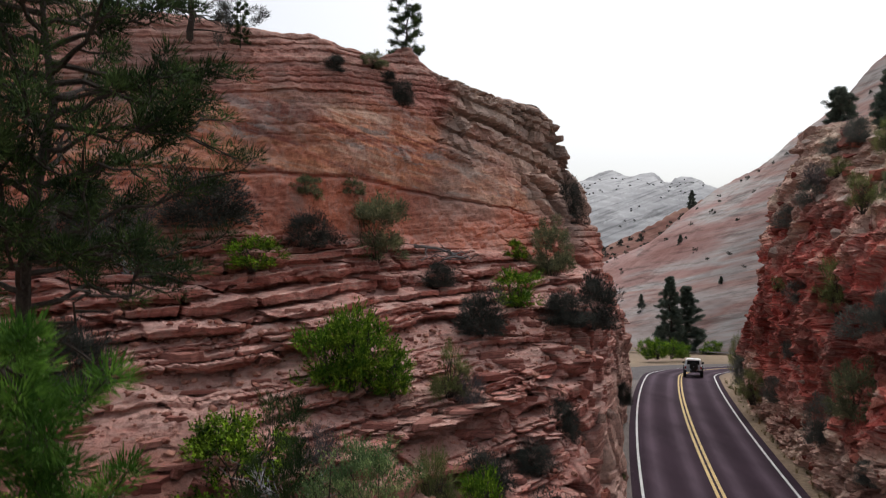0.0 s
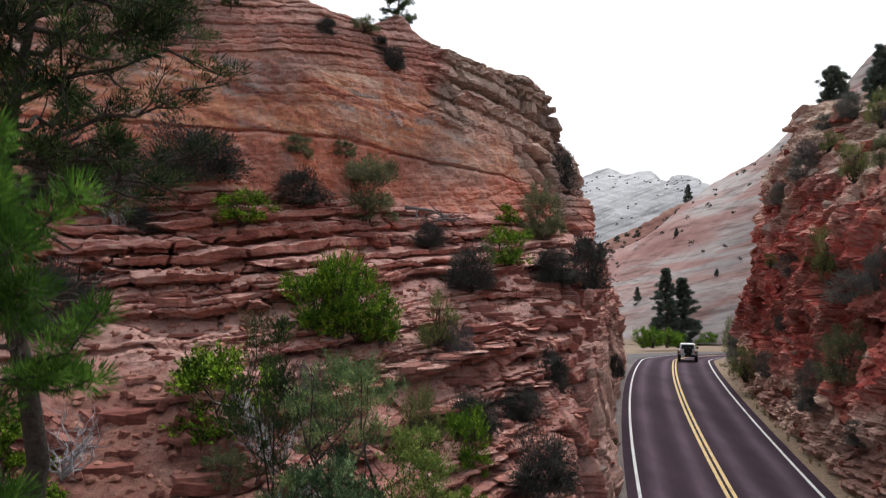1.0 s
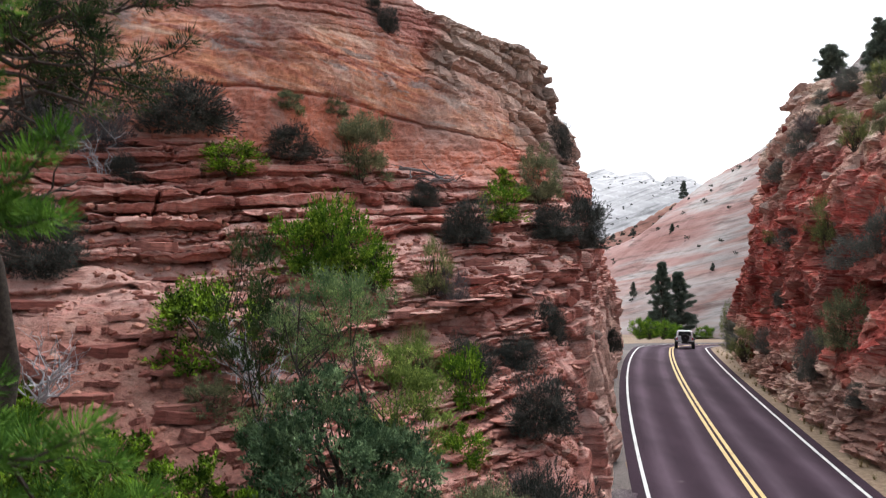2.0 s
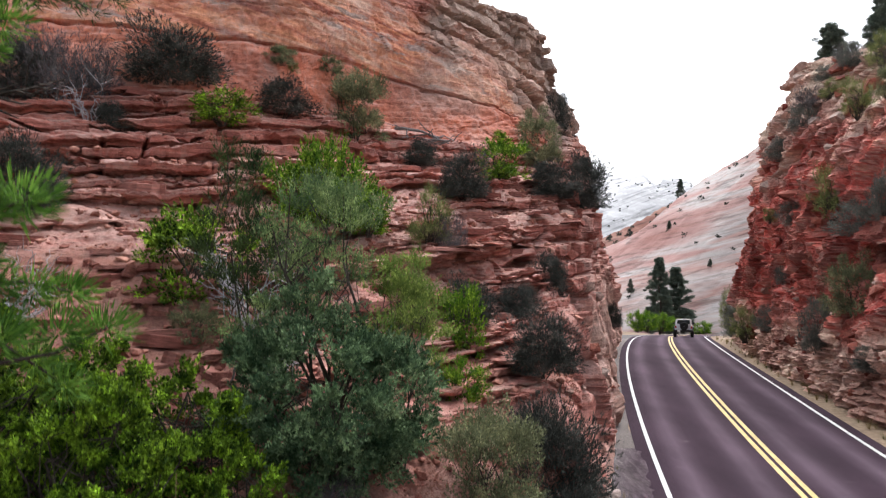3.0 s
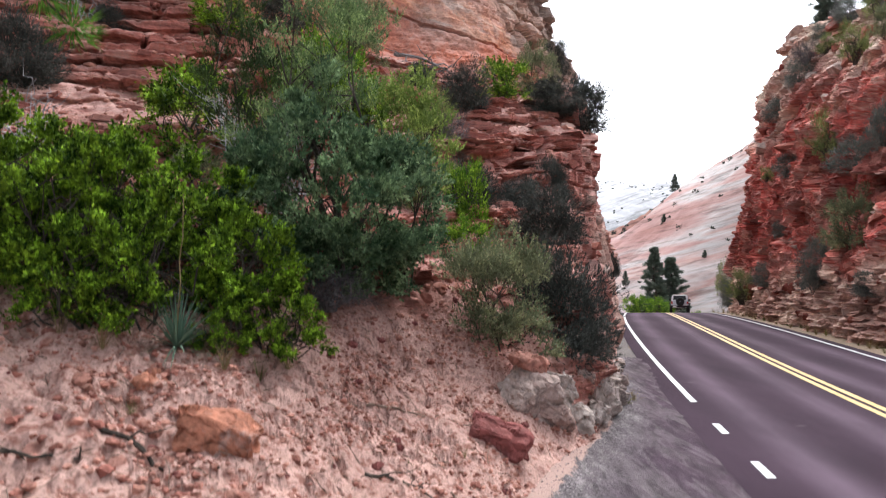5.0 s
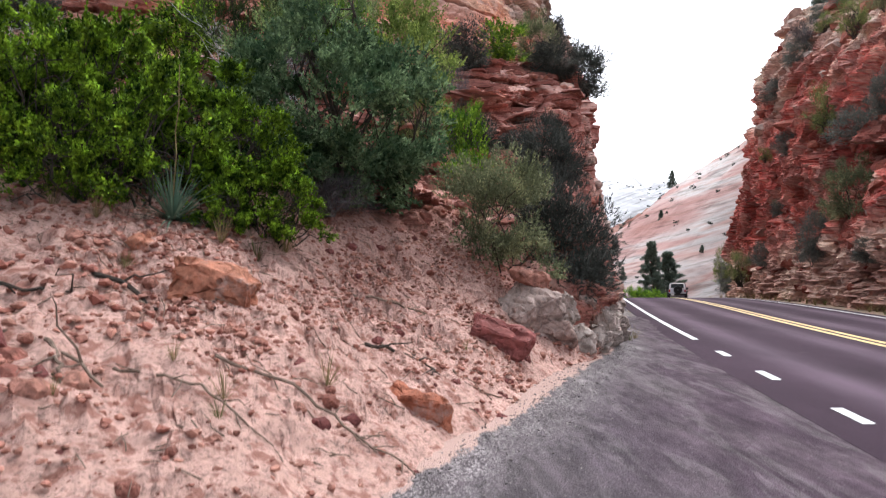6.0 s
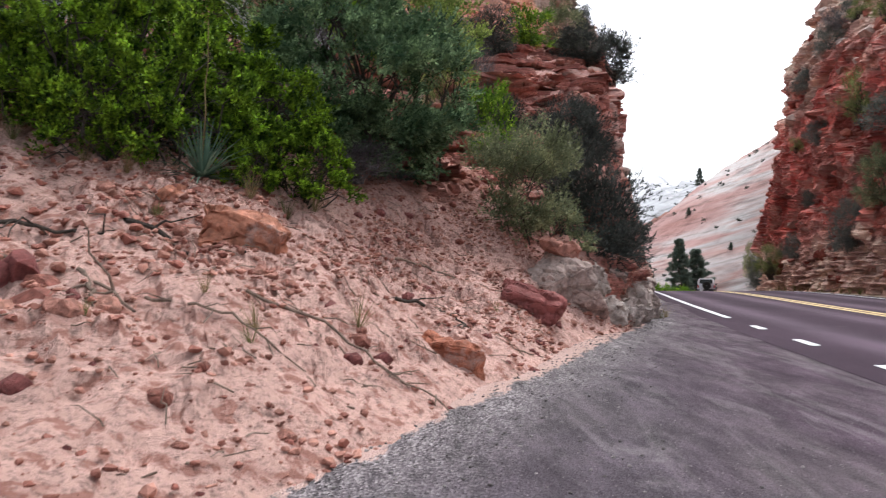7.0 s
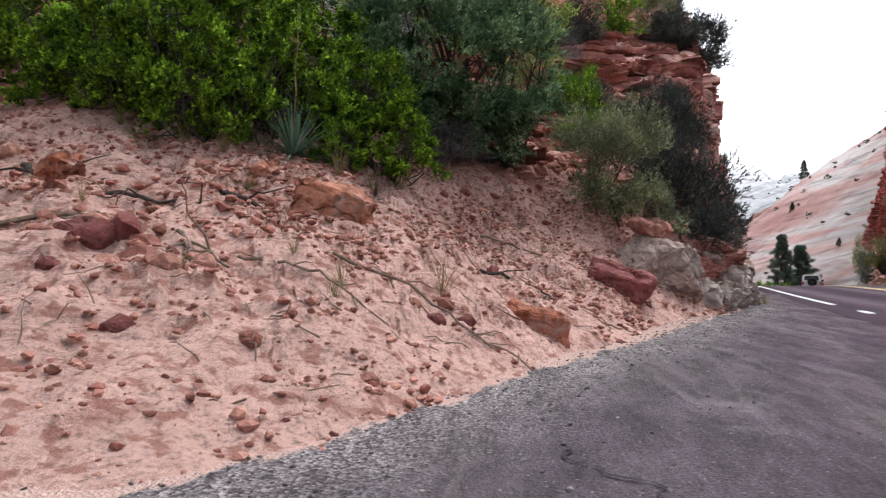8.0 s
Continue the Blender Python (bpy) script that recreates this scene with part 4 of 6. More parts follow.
HILL = "shrubs on the red cliff"
for protos, spots in (
    (DARK, [(-4.8, 26.0, 10.3, 1.8, 1.2), (-9.0, 22.6, 9.1, 1.2, .9), (-9.2, 18.2, 6.5, 1.9, 1.8), (-12.0, 23.0, 10.0, 2.2, 2.0), (-8.0, 24.5, 10.9, 3.0, 2.0), (-.4, 27.6, 8.9, 1.3, .9), (1.1, 24.5, 7.5, 1.6, 1.45), (4.0, 25.8, 7.6, 1.7, 1.2), (5.3, 27.6, 7.4, 1.9, 1.9), (6.1, 37.8, 11.7, 1.5, 2.2)]),
    (DARK, [(3.3, 22.4, 4.5, 1.2, 1.2), (.95, 19.0, 3.95, 1.25, 1.15), (2.3, 20.6, 4.1, 1.2, .8), (2.5, 17.3, 3.1, 1.5, 1.35), (9.4, 39.9, 2.2, .9, 1.2), (2.2, 14.7, .75, 2.0, 2.2), (-4.5, 29.6, 17.3, .8, .7), (-1.9, 31.5, 16.4, .9, 1.1), (-2.6, 31.8, 17.2, 1.0, .7)]),
    (GREEN, [(-6.2, 23.6, 9.6, 1.8, 1.0), (2.8, 31.1, 9.9, 1.1, .8), (-4.5, 16.3, 4.7, 2.2, 1.8), (-5.3, 17.4, 5.2, 1.4, 1.0)]),
    (BRIGHT, [(2.4, 26.4, 8.3, 1.6, 1.25), (-2.2, 20.7, 6.4, 1.9, 1.8), (-3.3, 20.4, 6.4, 1.7, 1.7), (-2.6, 20.3, 6.5, 1.3, 2.1), (-1.5, 20.6, 6.2, 1.2, 1.2), (.8, 17.8, 3.4, 1.0, 1.5), (.7, 16.0, 2.6, .95, .95)]),
    (SAGE, [(-2.7, 27.9, 9.9, 2.3, 2.3), (-5.1, 26.9, 12.2, 1.0, .7), (-3.6, 28.4, 12.3, .9, .7), (4.3, 31.0, 9.3, 1.7, 2.3), (-4.2, 14.9, 3.9, 1.0, .8), (-3.2, 31.2, 17.9, 1.2, .7)]),
    (OLIVE, [(0.0, 21.4, 5.9, 1.2, 1.6), (-.3, 17.9, 3.6, 1.1, 1.8), (-4.8, 27.2, 12.0, .5, .5), (7.6, 33.2, .2, .5, .6)]),
    (BRUSH, [(-10.9, 23.2, 9.9, 2.6, 2.4), (-9.8, 23.4, 10.1, 1.8, 1.8), (.6, 21.1, 5.7, .9, 1.0), (-3.0, 17.2, 5.0, 1.2, 1.1), (1.7, 15.6, 1.9, 1.2, .8), (-1.3, 11.3, 2.05, 1.2, .5)]),
    (SAGE, [(1.0, 13.4, 1.2, 1.9, 1.9)]),
):
    for x, y, z, w, h in spots:
        plant(protos, (x, y, z), w, h, group=HILL)

CUT = "shrubs on the road cutting"
for protos, spots in (
    (GREY, [(24.0, 43.9, 16.8, 1.5, 1.4), (23.5, 45.8, 16.4, 1.2, 1.0), (21.3, 43.8, 13.0, 1.9, 1.6), (21.9, 48.1, 12.0, 1.9, 1.5), (19.6, 41.3, 7.5, 2.0, 1.3), (19.4, 44.4, 1.6, 1.7, 1.4), (17.4, 31.5, 6.6, 2.1, 1.4)]),
    (GREY, [(16.6, 33.7, 1.7, 1.4, 2.2), (15.5, 27.8, 1.6, 1.0, .9), (24.7, 63, -.6, 1.4, 2.6), (19.6, 43.0, 4.3, .9, 1.0), (17.3, 29.6, 7.1, 1.2, 1.9), (22.6, 50.5, 13.3, 1.0, 1.7)]),
    (OLIVE, [(23.2, 39.4, 15.6, 1.5, 1.9), (22.2, 42.7, 14.7, 1.4, 1.1), (19.8, 35.8, 12.3, 1.5, 1.8), (18.5, 35.7, 7.5, 1.8, 2.5), (20.3, 50.0, .5, 2.2, 2.1), (20.6, 46.8, 8.0, .8, .9), (25.3, 65.5, .3, 1.3, 3.2), (17.0, 30.2, 3.0, .5, .6)]),
    (SAGE, [(16.8, 30.7, 3.3, 2.2, 2.5), (19.6, 33.2, 12.6, 1.0, 1.4)]),
    (BRUSH, [(21.4, 43.5, 14.4, 1.7, 1.2), (24.6, 45.2, 17.2, 1.6, 1.4), (23.4, 38.7, 15.5, 1.4, 1.0)]),
):
    for x, y, z, w, h in spots:
        plant(protos, (x, y, z), w, h, group=CUT)

# the leafy thicket on top of the sandy bank, and the small tree behind it
OAK = [shrub("bank_shrub", 71 + i, LEAF_GREEN, "dense leafy green shrub on the sandy bank", 2.2, 2.0, 20000, (0.06, 0.04), 54, stems=18, tight=0.46, shoot=0.07, per=10, thick=0.8) for i in range(2)]
for x, y, z, w, h in [(-2.95, 9.55, 1.85, 1.6, 1.6), (-3.9, 9.75, 2.1, 1.9, 1.9), (-5.0, 10.3, 2.4, 2.1, 1.9), (-6.3, 11.2, 2.9, 2.3, 1.9), (-2.2, 10.1, 1.95, 1.5, 1.4), (-7.9, 12.9, 3.7, 2.4, 1.9), (-4.4, 11.2, 2.7, 2.0, 1.7), (-3.2, 11.0, 2.5, 1.9, 1.6), (-1.65, 9.75, 1.55, 1.0, .9), (-2.1, 9.3, 1.65, .7, .6), (-4.5, 9.7, 2.1, 1.4, 1.3), (-3.5, 9.15, 1.85, 1.2, 1.15), (-5.6, 10.3, 2.4, 1.5, 1.3)]:
    plant(OAK, (x, y, z), w, h, (2.2, 2.0), "thicket on the sandy bank")
small_tree = shrub("small_tree", 81, LEAF_TREE, "low spreading tree with dense blue-green foliage", 3.1, 3.0, 96000, (0.062, 0.028), 150, stems=14, category="tree", tight=0.55, thick=0.7, shoot=0.055, per=12, up=0.4)
small_tree.location = (-1.45, 12.1, 2.15)
feathery_tree = shrub("small_tree", 82, LEAF_FEATHER, "slim forked tree with feathery yellow-green foliage", 2.5, 4.3, 21000, (0.05, 0.018), 56, stems=9, category="tree", bare=0.36, tight=0.34, thick=0.6, shoot=0.08, per=12, up=0.5)
feathery_tree.location = (-1.5, 12.9, 2.45)
sapling = shrub("small_tree", 83, LEAF_PINE, "slender leaning sapling with tufted dark needles", 1.5, 3.9, 15000, (0.07, 0.013), 44, stems=6, category="tree", slim=True, bare=0.3, tight=0.4, thick=0.45, shoot=0.09, per=14, up=0.5)
sapling.location = (-3.05, 13.7, 3.5)
pale_tree = shrub("small_tree", 84, LEAF_LIME, "thin young tree with light yellow-green leaves", 1.5, 3.2, 13000, (0.042, 0.024), 44, stems=6, category="tree", bare=0.48, tight=0.4, thick=0.4, shoot=0.09, per=12)
pale_tree.location = (-0.35, 12.9, 2.35)
yucca = blades("yucca", 91, 170, 0.6, 0.015, -0.2, YUCCA_LEAF, "spiky blue-green yucca with a tall stalk", "yucca", 1.5, True)
yucca.location = (-2.48, 8.95, 1.8)
yucca2 = blades("yucca", 92, 70, 0.42, 0.022, 0.1, YUCCA_LEAF, "spiky dull green yucca among red stones", "yucca", 0.0, True)
yucca2.location = (-4.15, 14.6, 3.9)

# pines
big_pine = conifer("pine_tree", 101, 12.2, 3.6, LEAF_PINE, "tall dark green pine above the sandy bank", 50, 0.52, 58, (0.15, 0.02), 0.2, bare=12, taper=0.35, crown_r=0.21, sub=8, comb=0.6)
big_pine.location = (-6.15, 11.3, 2.8)
near_pine = conifer("pine_tree", 102, 9.8, 2.7, LEAF_NEAR, "leafy bright green pine at the bank's foot", 32, 0.5, 200, (0.11, 0.02), 0.14, bare=0, taper=0.5, crown_r=0.2, sub=8, comb=0.4, reach=((0.42, 0.1, 3.2, 0.03), (0.47, -0.15, 3.2, 0.05), (0.45, 0.3, 3.0, 0.05), (0.56, 0.15, 2.6, 0.05), (0.66, 0.25, 2.6, 0.05), (0.74, 0.0, 2.7, 0.05), (0.81, -0.12, 2.7, 0.05)))
near_pine.location = (-6.2, 6.1, 1.0)
KNOB = conifer("pine_tree", 103, 3.2, 1.0, LEAF_PINE, "small sparse pine on the cliff top", 30, 0.1, 26, (0.09, 0.022), 0.06, taper=0.5, crown_r=0.12, sub=9)
KNOB.location = (-1.95, 34.5, 19.45)
ridge_pine = conifer("pine_tree", 104, 4.5, 2.6, LEAF_DARK, "dark gnarled pine on the cliff crest", 22, 0.1, 70, (0.15, 0.02), 0.14, taper=0.5, crown_r=0.2, sub=5)
ridge_pine.location = (-9.9, 28.5, 18.4)
copy_thing(KNOB, Matrix.LocRotScale((-8.0, 28.6, 18.1), Euler((0, 0, 2)), (0.45, 0.45, 0.5)))
RIM_PINE = conifer("pine_tree", 106, 3.2, 1.25, LEAF_SPRUCE, "bushy grey-green pine on the cutting's rim", 44, 0.08, 46, (0.14, 0.03), 0.07, taper=0.6, crown_r=0.2, sub=7)
RIM_PINE.matrix_basis = Matrix.LocRotScale((27.6, 52.6, 18.8), Euler((0, 0, 1)), (1.05, 1.05, 0.95))
copy_thing(RIM_PINE, Matrix.LocRotScale((25.6, 43.2, 17.6), Euler((0, 0, 3)), (0.9, 0.9, 1.0)))
spruce = conifer("pine_tree", 105, 14, 3.6, LEAF_SPRUCE, "tall dark conifer standing beyond the bend", 90, 0.04, 60, (0.3, 0.05), 0.25, taper=0.86, crown_r=0.36, sub=6)
spruce.location = (42.0, 140.5, -7.4)
copy_thing(spruce, Matrix.LocRotScale((45.6, 142.5, -7.4), Euler((0, 0, 2.2)), (1.15, 1.15, 0.87)))
for x, y, z, h in [(68.9, 210, 24.5, 5.0), (56.6, 181, 12.6, 3.4), (43.5, 167, -.9, 3.2), (56.1, 153, 3.8, 2.8)]:
    copy_thing(spruce, Matrix.LocRotScale((x, y, z), Euler((0, 0, x)), (h / 11, h / 11, h / 14)))
for x, y, z, w, h in [(29.3, 104, -3.6, 3.2, 2.6), (31.6, 105, -3.7, 3.0, 2.4), (33.6, 107, -3.9, 2.6, 2.0), (27.6, 103, -3.5, 2.6, 2.6), (49.9, 140, -7.3, 3.4, 2.2), (47, 136, -7.2, 2.5, 1.3)]:
    plant(BRIGHT, (x, y, z), w, h, group="bright bushes beyond the bend")


def far_scrub(P, n, seed, size, label):
    """Dark bushes dotted over a far slope."""
    rng = np.random.default_rng(seed)
    i, j = rng.integers(8, P.shape[0] - 10, n), rng.integers(4, P.shape[1] - 4, n)
    s = size * (0.4 + rng.random(n) ** 2.5)
    per = 26
    k = np.repeat(np.arange(n), per)
    o = unit(rng.normal(size=(len(k), 3))) * rng.uniform(0.2, 1, len(k))[:, None]
    c = P[i, j][k] + o * s[k][:, None] * (0.6, 0.6, 0.5) + (0, 0, 0.2)
    return tagged(part("far_scrub", soup_mesh("far_scrub", *leaf_quads(rng, c, unit(o + (0, 0, 0.5)), 0.5 * size, 0.3 * size)), LEAF_DARK), label, "scrub", kind="stuff")


far_scrub(slope_grid, 80, 131, 0.9, "dark scattered scrub on the slickrock slope")
far_scrub(ridge_grid, 260, 132, 1.8, "dark brush covering the middle ridge")
far_scrub(mountain_grid, 120, 133, 2.0, "dark trees dotted over the pale mountain")


def dead_shrub(seed, at, width, height, label):
    """A leafless shrub of bleached, forking branches."""
    rng = np.random.default_rng(seed)
    ob = thing("dead_shrub", at, label, "shrub", "dead shrubs on the slope")
    for k in range(15):
        az = rng.uniform(0, 6.283)
        tip = np.array((math.cos(az) * width * 0.5, math.sin(az) * width * 0.5, height)) * rng.uniform(0.5, 1.05, 3)
        p = bent(rng, (0, 0, -0.1), tip, 0.08, 0.12, 7)
        stem = part("branch", soup_mesh("branch", *tube(p, np.linspace(0.022, 0.006, 7), 5)), BLEACHED, ob)
        for _ in range(5):
            a = p[rng.integers(2, 7)]
            e = a + unit(rng.normal(size=3) + tip) * rng.uniform(0.12, 0.4) * width
            part("twig", soup_mesh("twig", *tube(bent(rng, a, e, 0.03, 0.12, 4), np.linspace(0.008, 0.003, 4), 4)), BLEACHED, stem)
    return ob


BLEACHED = speckle("bleached_wood", (0.3, 0.29, 0.3), (0.62, 0.62, 0.66), 12, 0.9, 2.0, 0.4)
dead_shrub(141, (-3.2, 15.0, 4.2), 1.9, 1.5, "bleached grey-blue dead shrub on the slope")
dead_shrub(142, (-2.4, 13.6, 3.3), 1.3, 1.1, "bleached leafless shrub below the small tree")
dead_shrub(143, (-9.6, 22.6, 9.2), 1.5, 1.3, "bare dead shrub on the rock ledge")
dead_shrub(144, (-6.9, 14.0, 4.4), 1.6, 1.0, "bare tangled dead brush on the slope")


# ---- loose rock ----
def angular(seed, sx, sy, sz, n=16, flat=0.0, chunky=False):
    """An angular rock: the hull of scattered points, blunted at its edges."""
    rng = np.random.default_rng(seed)
    bm = bmesh.new()
    pts = unit(rng.normal(size=(n, 3))) * rng.uniform(0.8, 1.0, n)[:, None]
    pts[:, 2] = np.clip(pts[:, 2], -1 + flat, 1 - flat) / (1 - flat)
    if chunky:
        pts = np.sign(pts) * np.abs(pts) ** 0.55 * rng.uniform(0.82, 1.0, (n, 1))
    for q in pts * (sx / 2, sy / 2, sz / 2):
        bm.verts.new(q)
    r = bmesh.ops.convex_hull(bm, input=bm.verts)
    bmesh.ops.delete(bm, geom=[v for v in bm.verts if not v.link_faces], context="VERTS")
    bm.normal_update()
    return bm


def stone_material(name, a, c, scale=5, lichen=False):
    m, n, l, b = material(name, 0.9)
    p = coords(n, l)
    o = n.new("ShaderNodeObjectInfo")
    f = tex(n, l, "ShaderNodeTexNoise", scale, 7, p, 0.7)
    g = n.new("ShaderNodeNewGeometry")
    r = n.new("ShaderNodeMath")
    r.operation = "ADD"
    l.new(o.outputs["Random"], r.inputs[0])
    l.new(g.outputs["Random Per Island"], r.inputs[1])
    w = n.new("ShaderNodeMath")
    w.operation = "FRACT"
    l.new(r.outputs[0], w.inputs[0])
    base = mix(n, l, w.outputs[0], a, c)
    sh = ramp(n, l, f.outputs["Fac"], [(0.34, grey(0.38)), (0.62, grey(1.0))]).outputs[0]
    l.new(mix(n, l, 1.0, base, sh, "MULTIPLY"), b.inputs["Base Color"])
    if lichen:
        e = tex(n, l, "ShaderNodeTexNoise", 3.1, 6, p, 0.7)
        base = mix(n, l, ramp(n, l, e.outputs["Fac"], [(0.54, grey(0.0)), (0.64, grey(0.6))]).outputs[0], base, (0.42, 0.35, 0.32))
        l.new(mix(n, l, 1.0, base, sh, "MULTIPLY"), b.inputs["Base Color"])
    bump(n, l, b, f.outputs["Fac"], 0.9, 0.04)
    return m


STONE = stone_material("red_stone", (0.3, 0.105, 0.078), (0.56, 0.28, 0.21))
ORANGE_STONE = stone_material("orange_stone", (0.42, 0.14, 0.08), (0.5, 0.22, 0.14), 9, True)
DARK_STONE = stone_material("dark_red_stone", (0.2, 0.06, 0.055), (0.29, 0.095, 0.085))
GREY_STONE = stone_material("grey_stone", (0.4, 0.27, 0.23), (0.62, 0.52, 0.46), 6, True)
SLAB = stone_material("slab_stone", (0.27, 0.09, 0.07), (0.4, 0.18, 0.145))


def boulder(seed, at, size, turn, mat, label, n=20, group="boulders on the bank"):
    """A boulder with broad broken faces, chipped edges and a rough skin."""
    bm = angular(seed, *size, n=n, flat=0.15, chunky=True)
    bmesh.ops.dissolve_limit(bm, angle_limit=0.22, verts=bm.verts[:], edges=bm.edges[:])
    bmesh.ops.bevel(bm, geom=bm.edges[:], offset=0.012 * max(size), segments=2, affect="EDGES")
    bmesh.ops.triangulate(bm, faces=bm.faces[:])
    for cut in range(4):
        bmesh.ops.subdivide_edges(bm, edges=[e for e in bm.edges if e.calc_length() > 0.04], cuts=1)
        bmesh.ops.triangulate(bm, faces=bm.faces[:])
    bm.normal_update()
    p = np.array([v.co[:] for v in bm.verts])
    d = 0.05 * fbm(p * 2.6 + seed, 3, seed) + 0.012 * fbm(p * 14, 3, seed) + 0.05 * facets(p, (0.22, 0.22, 0.12), seed)
    for v, q in zip(bm.verts, d):
        v.co += v.normal * float(q)
    ob = tagged(part("boulder", bm, mat), label, "boulder", group)
    ob.matrix_basis = pose(*at, *turn)
    return ob


boulder(221, (-1.74, 7.85, 1.16), (1.0, 0.62, 0.42), (14, 14, 8), ORANGE_STONE, "large orange sandstone boulder half sunk in sand", 17)
boulder(206, (-.13, 7.75, .2), (0.74, 0.5, 0.34), (10, 9, -8), ORANGE_STONE, "tilted orange boulder at the foot of the bank")
boulder(203, (.85, 10.75, .55), (1.05, 0.7, 0.3), (28, 20, -18), DARK_STONE, "dark red slab-like boulder leaning on the bank")
boulder(204, (-2.5, 8.3, 1.53), (0.3, 0.24, 0.18), (5, 5, 40), ORANGE_STONE, "small orange boulder by the yucca")
boulder(215, (-3.55, 6.9, 1.42), (0.4, 0.3, 0.28), (10, -12, 60), ORANGE_STONE, "red-orange boulder beside the dead branch")
boulder(216, (1.45, 12.5, 1.18), (0.8, 0.5, 0.26), (10, 14, 30), STONE, "red block lying on the grey outcrop")


def slab_mesh(seed, mat=None):
    rng = np.random.default_rng(seed)
    bm = bmesh.new()
    n = 13
    a = np.sort(rng.uniform(0, 6.283, n))
    r = rng.uniform(0.6, 1.0, n)
    low = [bm.verts.new((math.cos(t) * q * 0.5, math.sin(t) * q * 0.36, -0.5)) for t, q in zip(a, r)]
    top = [bm.verts.new((math.cos(t) * q * 0.46 + 0.02, math.sin(t) * q * 0.33, 0.5 + 0.1 * rng.normal())) for t, q in zip(a, r)]
    bm.faces.new(top)
    bm.faces.new(low[::-1])
    for i in range(n):
        bm.faces.new((low[i], low[(i + 1) % n], top[(i + 1) % n], top[i]))
    me = bpy.data.meshes.new("rock_slab")
    bm.to_mesh(me)
    bm.free()
    me.materials.append(mat or SLAB)
    return me


def outcrop(seed, at, long, deep, tall, turn, dip):
    """A low outcrop of weathered grey beds: a bulging ledge, carved bed by bed."""
    u, w = np.linspace(-1, 1, int(long / 0.035)), np.linspace(0, 1, int(2 * tall / 0.035))
    U, W = np.meshgrid(u, w, indexing="ij")
    env = np.clip(1 - np.abs(U) ** 4, 0, 1) ** 0.5
    front = np.cos(W * math.pi / 2) ** 0.6
    P = np.stack([U * long / 2, -deep * front * (0.4 + 0.6 * env), tall * np.sin(W * math.pi / 2) ** 0.8 * env * (1 + 0.12 * np.sin(3 * U + seed)) - 0.12], -1)[:, ::-1]
    P = np.swapaxes(P, 0, 1)[:, ::-1][::-1][:, ::-1]
    if normals(P)[..., 1].mean() > 0:
        P = P[:, ::-1]
    one = np.ones(P.shape[:2])
    P = carve(P, 0.16 * one, 0.2 * one, 0.05 * one, seed, 0.12, 0.35, dip, 1.2, 0.5, (0.75, 0.75, 0.42))
    z = 0 * one
    ob = tagged(part("rock_outcrop", grid_mesh("rock_outcrop", P, {"tread": 0.5 * smooth(0.4, 0.8, normals(P)[..., 2]), "soil": z, "pale": 0.35 * one, "varnish": z, "face": z, "deep": z}), ROCK_GREY), "grey weathered sandstone outcrop at the road's edge", "rock", "outcrops at the road's edge")
    ob.matrix_basis = pose(*at, 0, 0, turn)
    return ob


for seed, at, size, turn in (
    (231, (1.4, 12.45, 0.78), (1.2, 0.9, 0.85), (12, 22, 40)), (232, (1.8, 12.55, 0.3), (1.0, 0.8, 0.62), (8, 18, 60)), (233, (2.2, 13.05, 0.22), (0.85, 0.8, 0.6), (-6, 14, 66)),
    (234, (2.6, 13.7, 0.2), (0.9, 0.8, 0.55), (5, 16, 55)), (235, (1.95, 13.1, 0.72), (0.9, 0.7, 0.5), (6, 24, 62)), (236, (2.95, 14.6, 0.3), (1.1, 0.8, 0.8), (4, 10, 70)),
    (237, (2.5, 14.0, 0.65), (0.9, 0.7, 0.5), (10, 20, 64)), (238, (2.1, 12.65, 0.05), (0.5, 0.4, 0.24), (0, 8, 20))):
    boulder(seed, at, size, turn, GREY_STONE, "weathered pinkish-grey boulder in the outcrop by the road", 20, "outcrop boulders by the road")
outcrop(23, (3.3, 16.4, 0), 2.6, 0.55, 1.0, 70, (0.25, 0.1))


BANKN = normals(LPD)


def bed_points(lo, hi, vlo, vhi, n, seed, level_=-1.0):
    """Scattered grid places of the left hill between two levels and two stations, evenly by area."""
    rng = np.random.default_rng(seed)
    iu = np.where((LU >= lo) & (LU < hi))[0]
    iv = np.where((LV >= vlo) & (LV < vhi))[0]
    a, b = rng.choice(iu, 6 * n), rng.choice(iv, 6 * n)
    keep = np.where(BANKN[a, b, 2] > level_)[0][:n]
    return a[keep], b[keep], rng


stones = [angular(300 + i, 1, 0.8, 0.62, 12) for i in range(6)]
for bm in stones:
    bmesh.ops.subdivide_edges(bm, edges=bm.edges[:], cuts=1, smooth=0.75)
    bmesh.ops.triangulate(bm, faces=bm.faces[:])
stone_mesh = []
for i, bm in enumerate(stones):
    me = bpy.data.meshes.new("stone")
    bm.to_mesh(me)
    bm.free()
    me.materials.append((STONE, STONE, DARK_STONE)[i % 3])
    stone_mesh.append(me)
iu, iv, rng = bed_points(0.05, 2.0, 1.0, 6.0, 290, 41)
for k in range(290):
    s = 0.045 + 0.16 * rng.random() ** 2.4
    ob = tagged(new("stone", stone_mesh[k % 6]), "red sandstone chunk lying on the sandy bank", "stone", "stones on the bank")
    p = LPD[iu[k], iv[k]]
    ob.matrix_basis = Matrix.LocRotScale((p[0], p[1], p[2] - 0.08 * s), Euler((rng.uniform(-.3, .3), rng.uniform(-.3, .3), rng.uniform(0, 6.3))), (s, s, s))


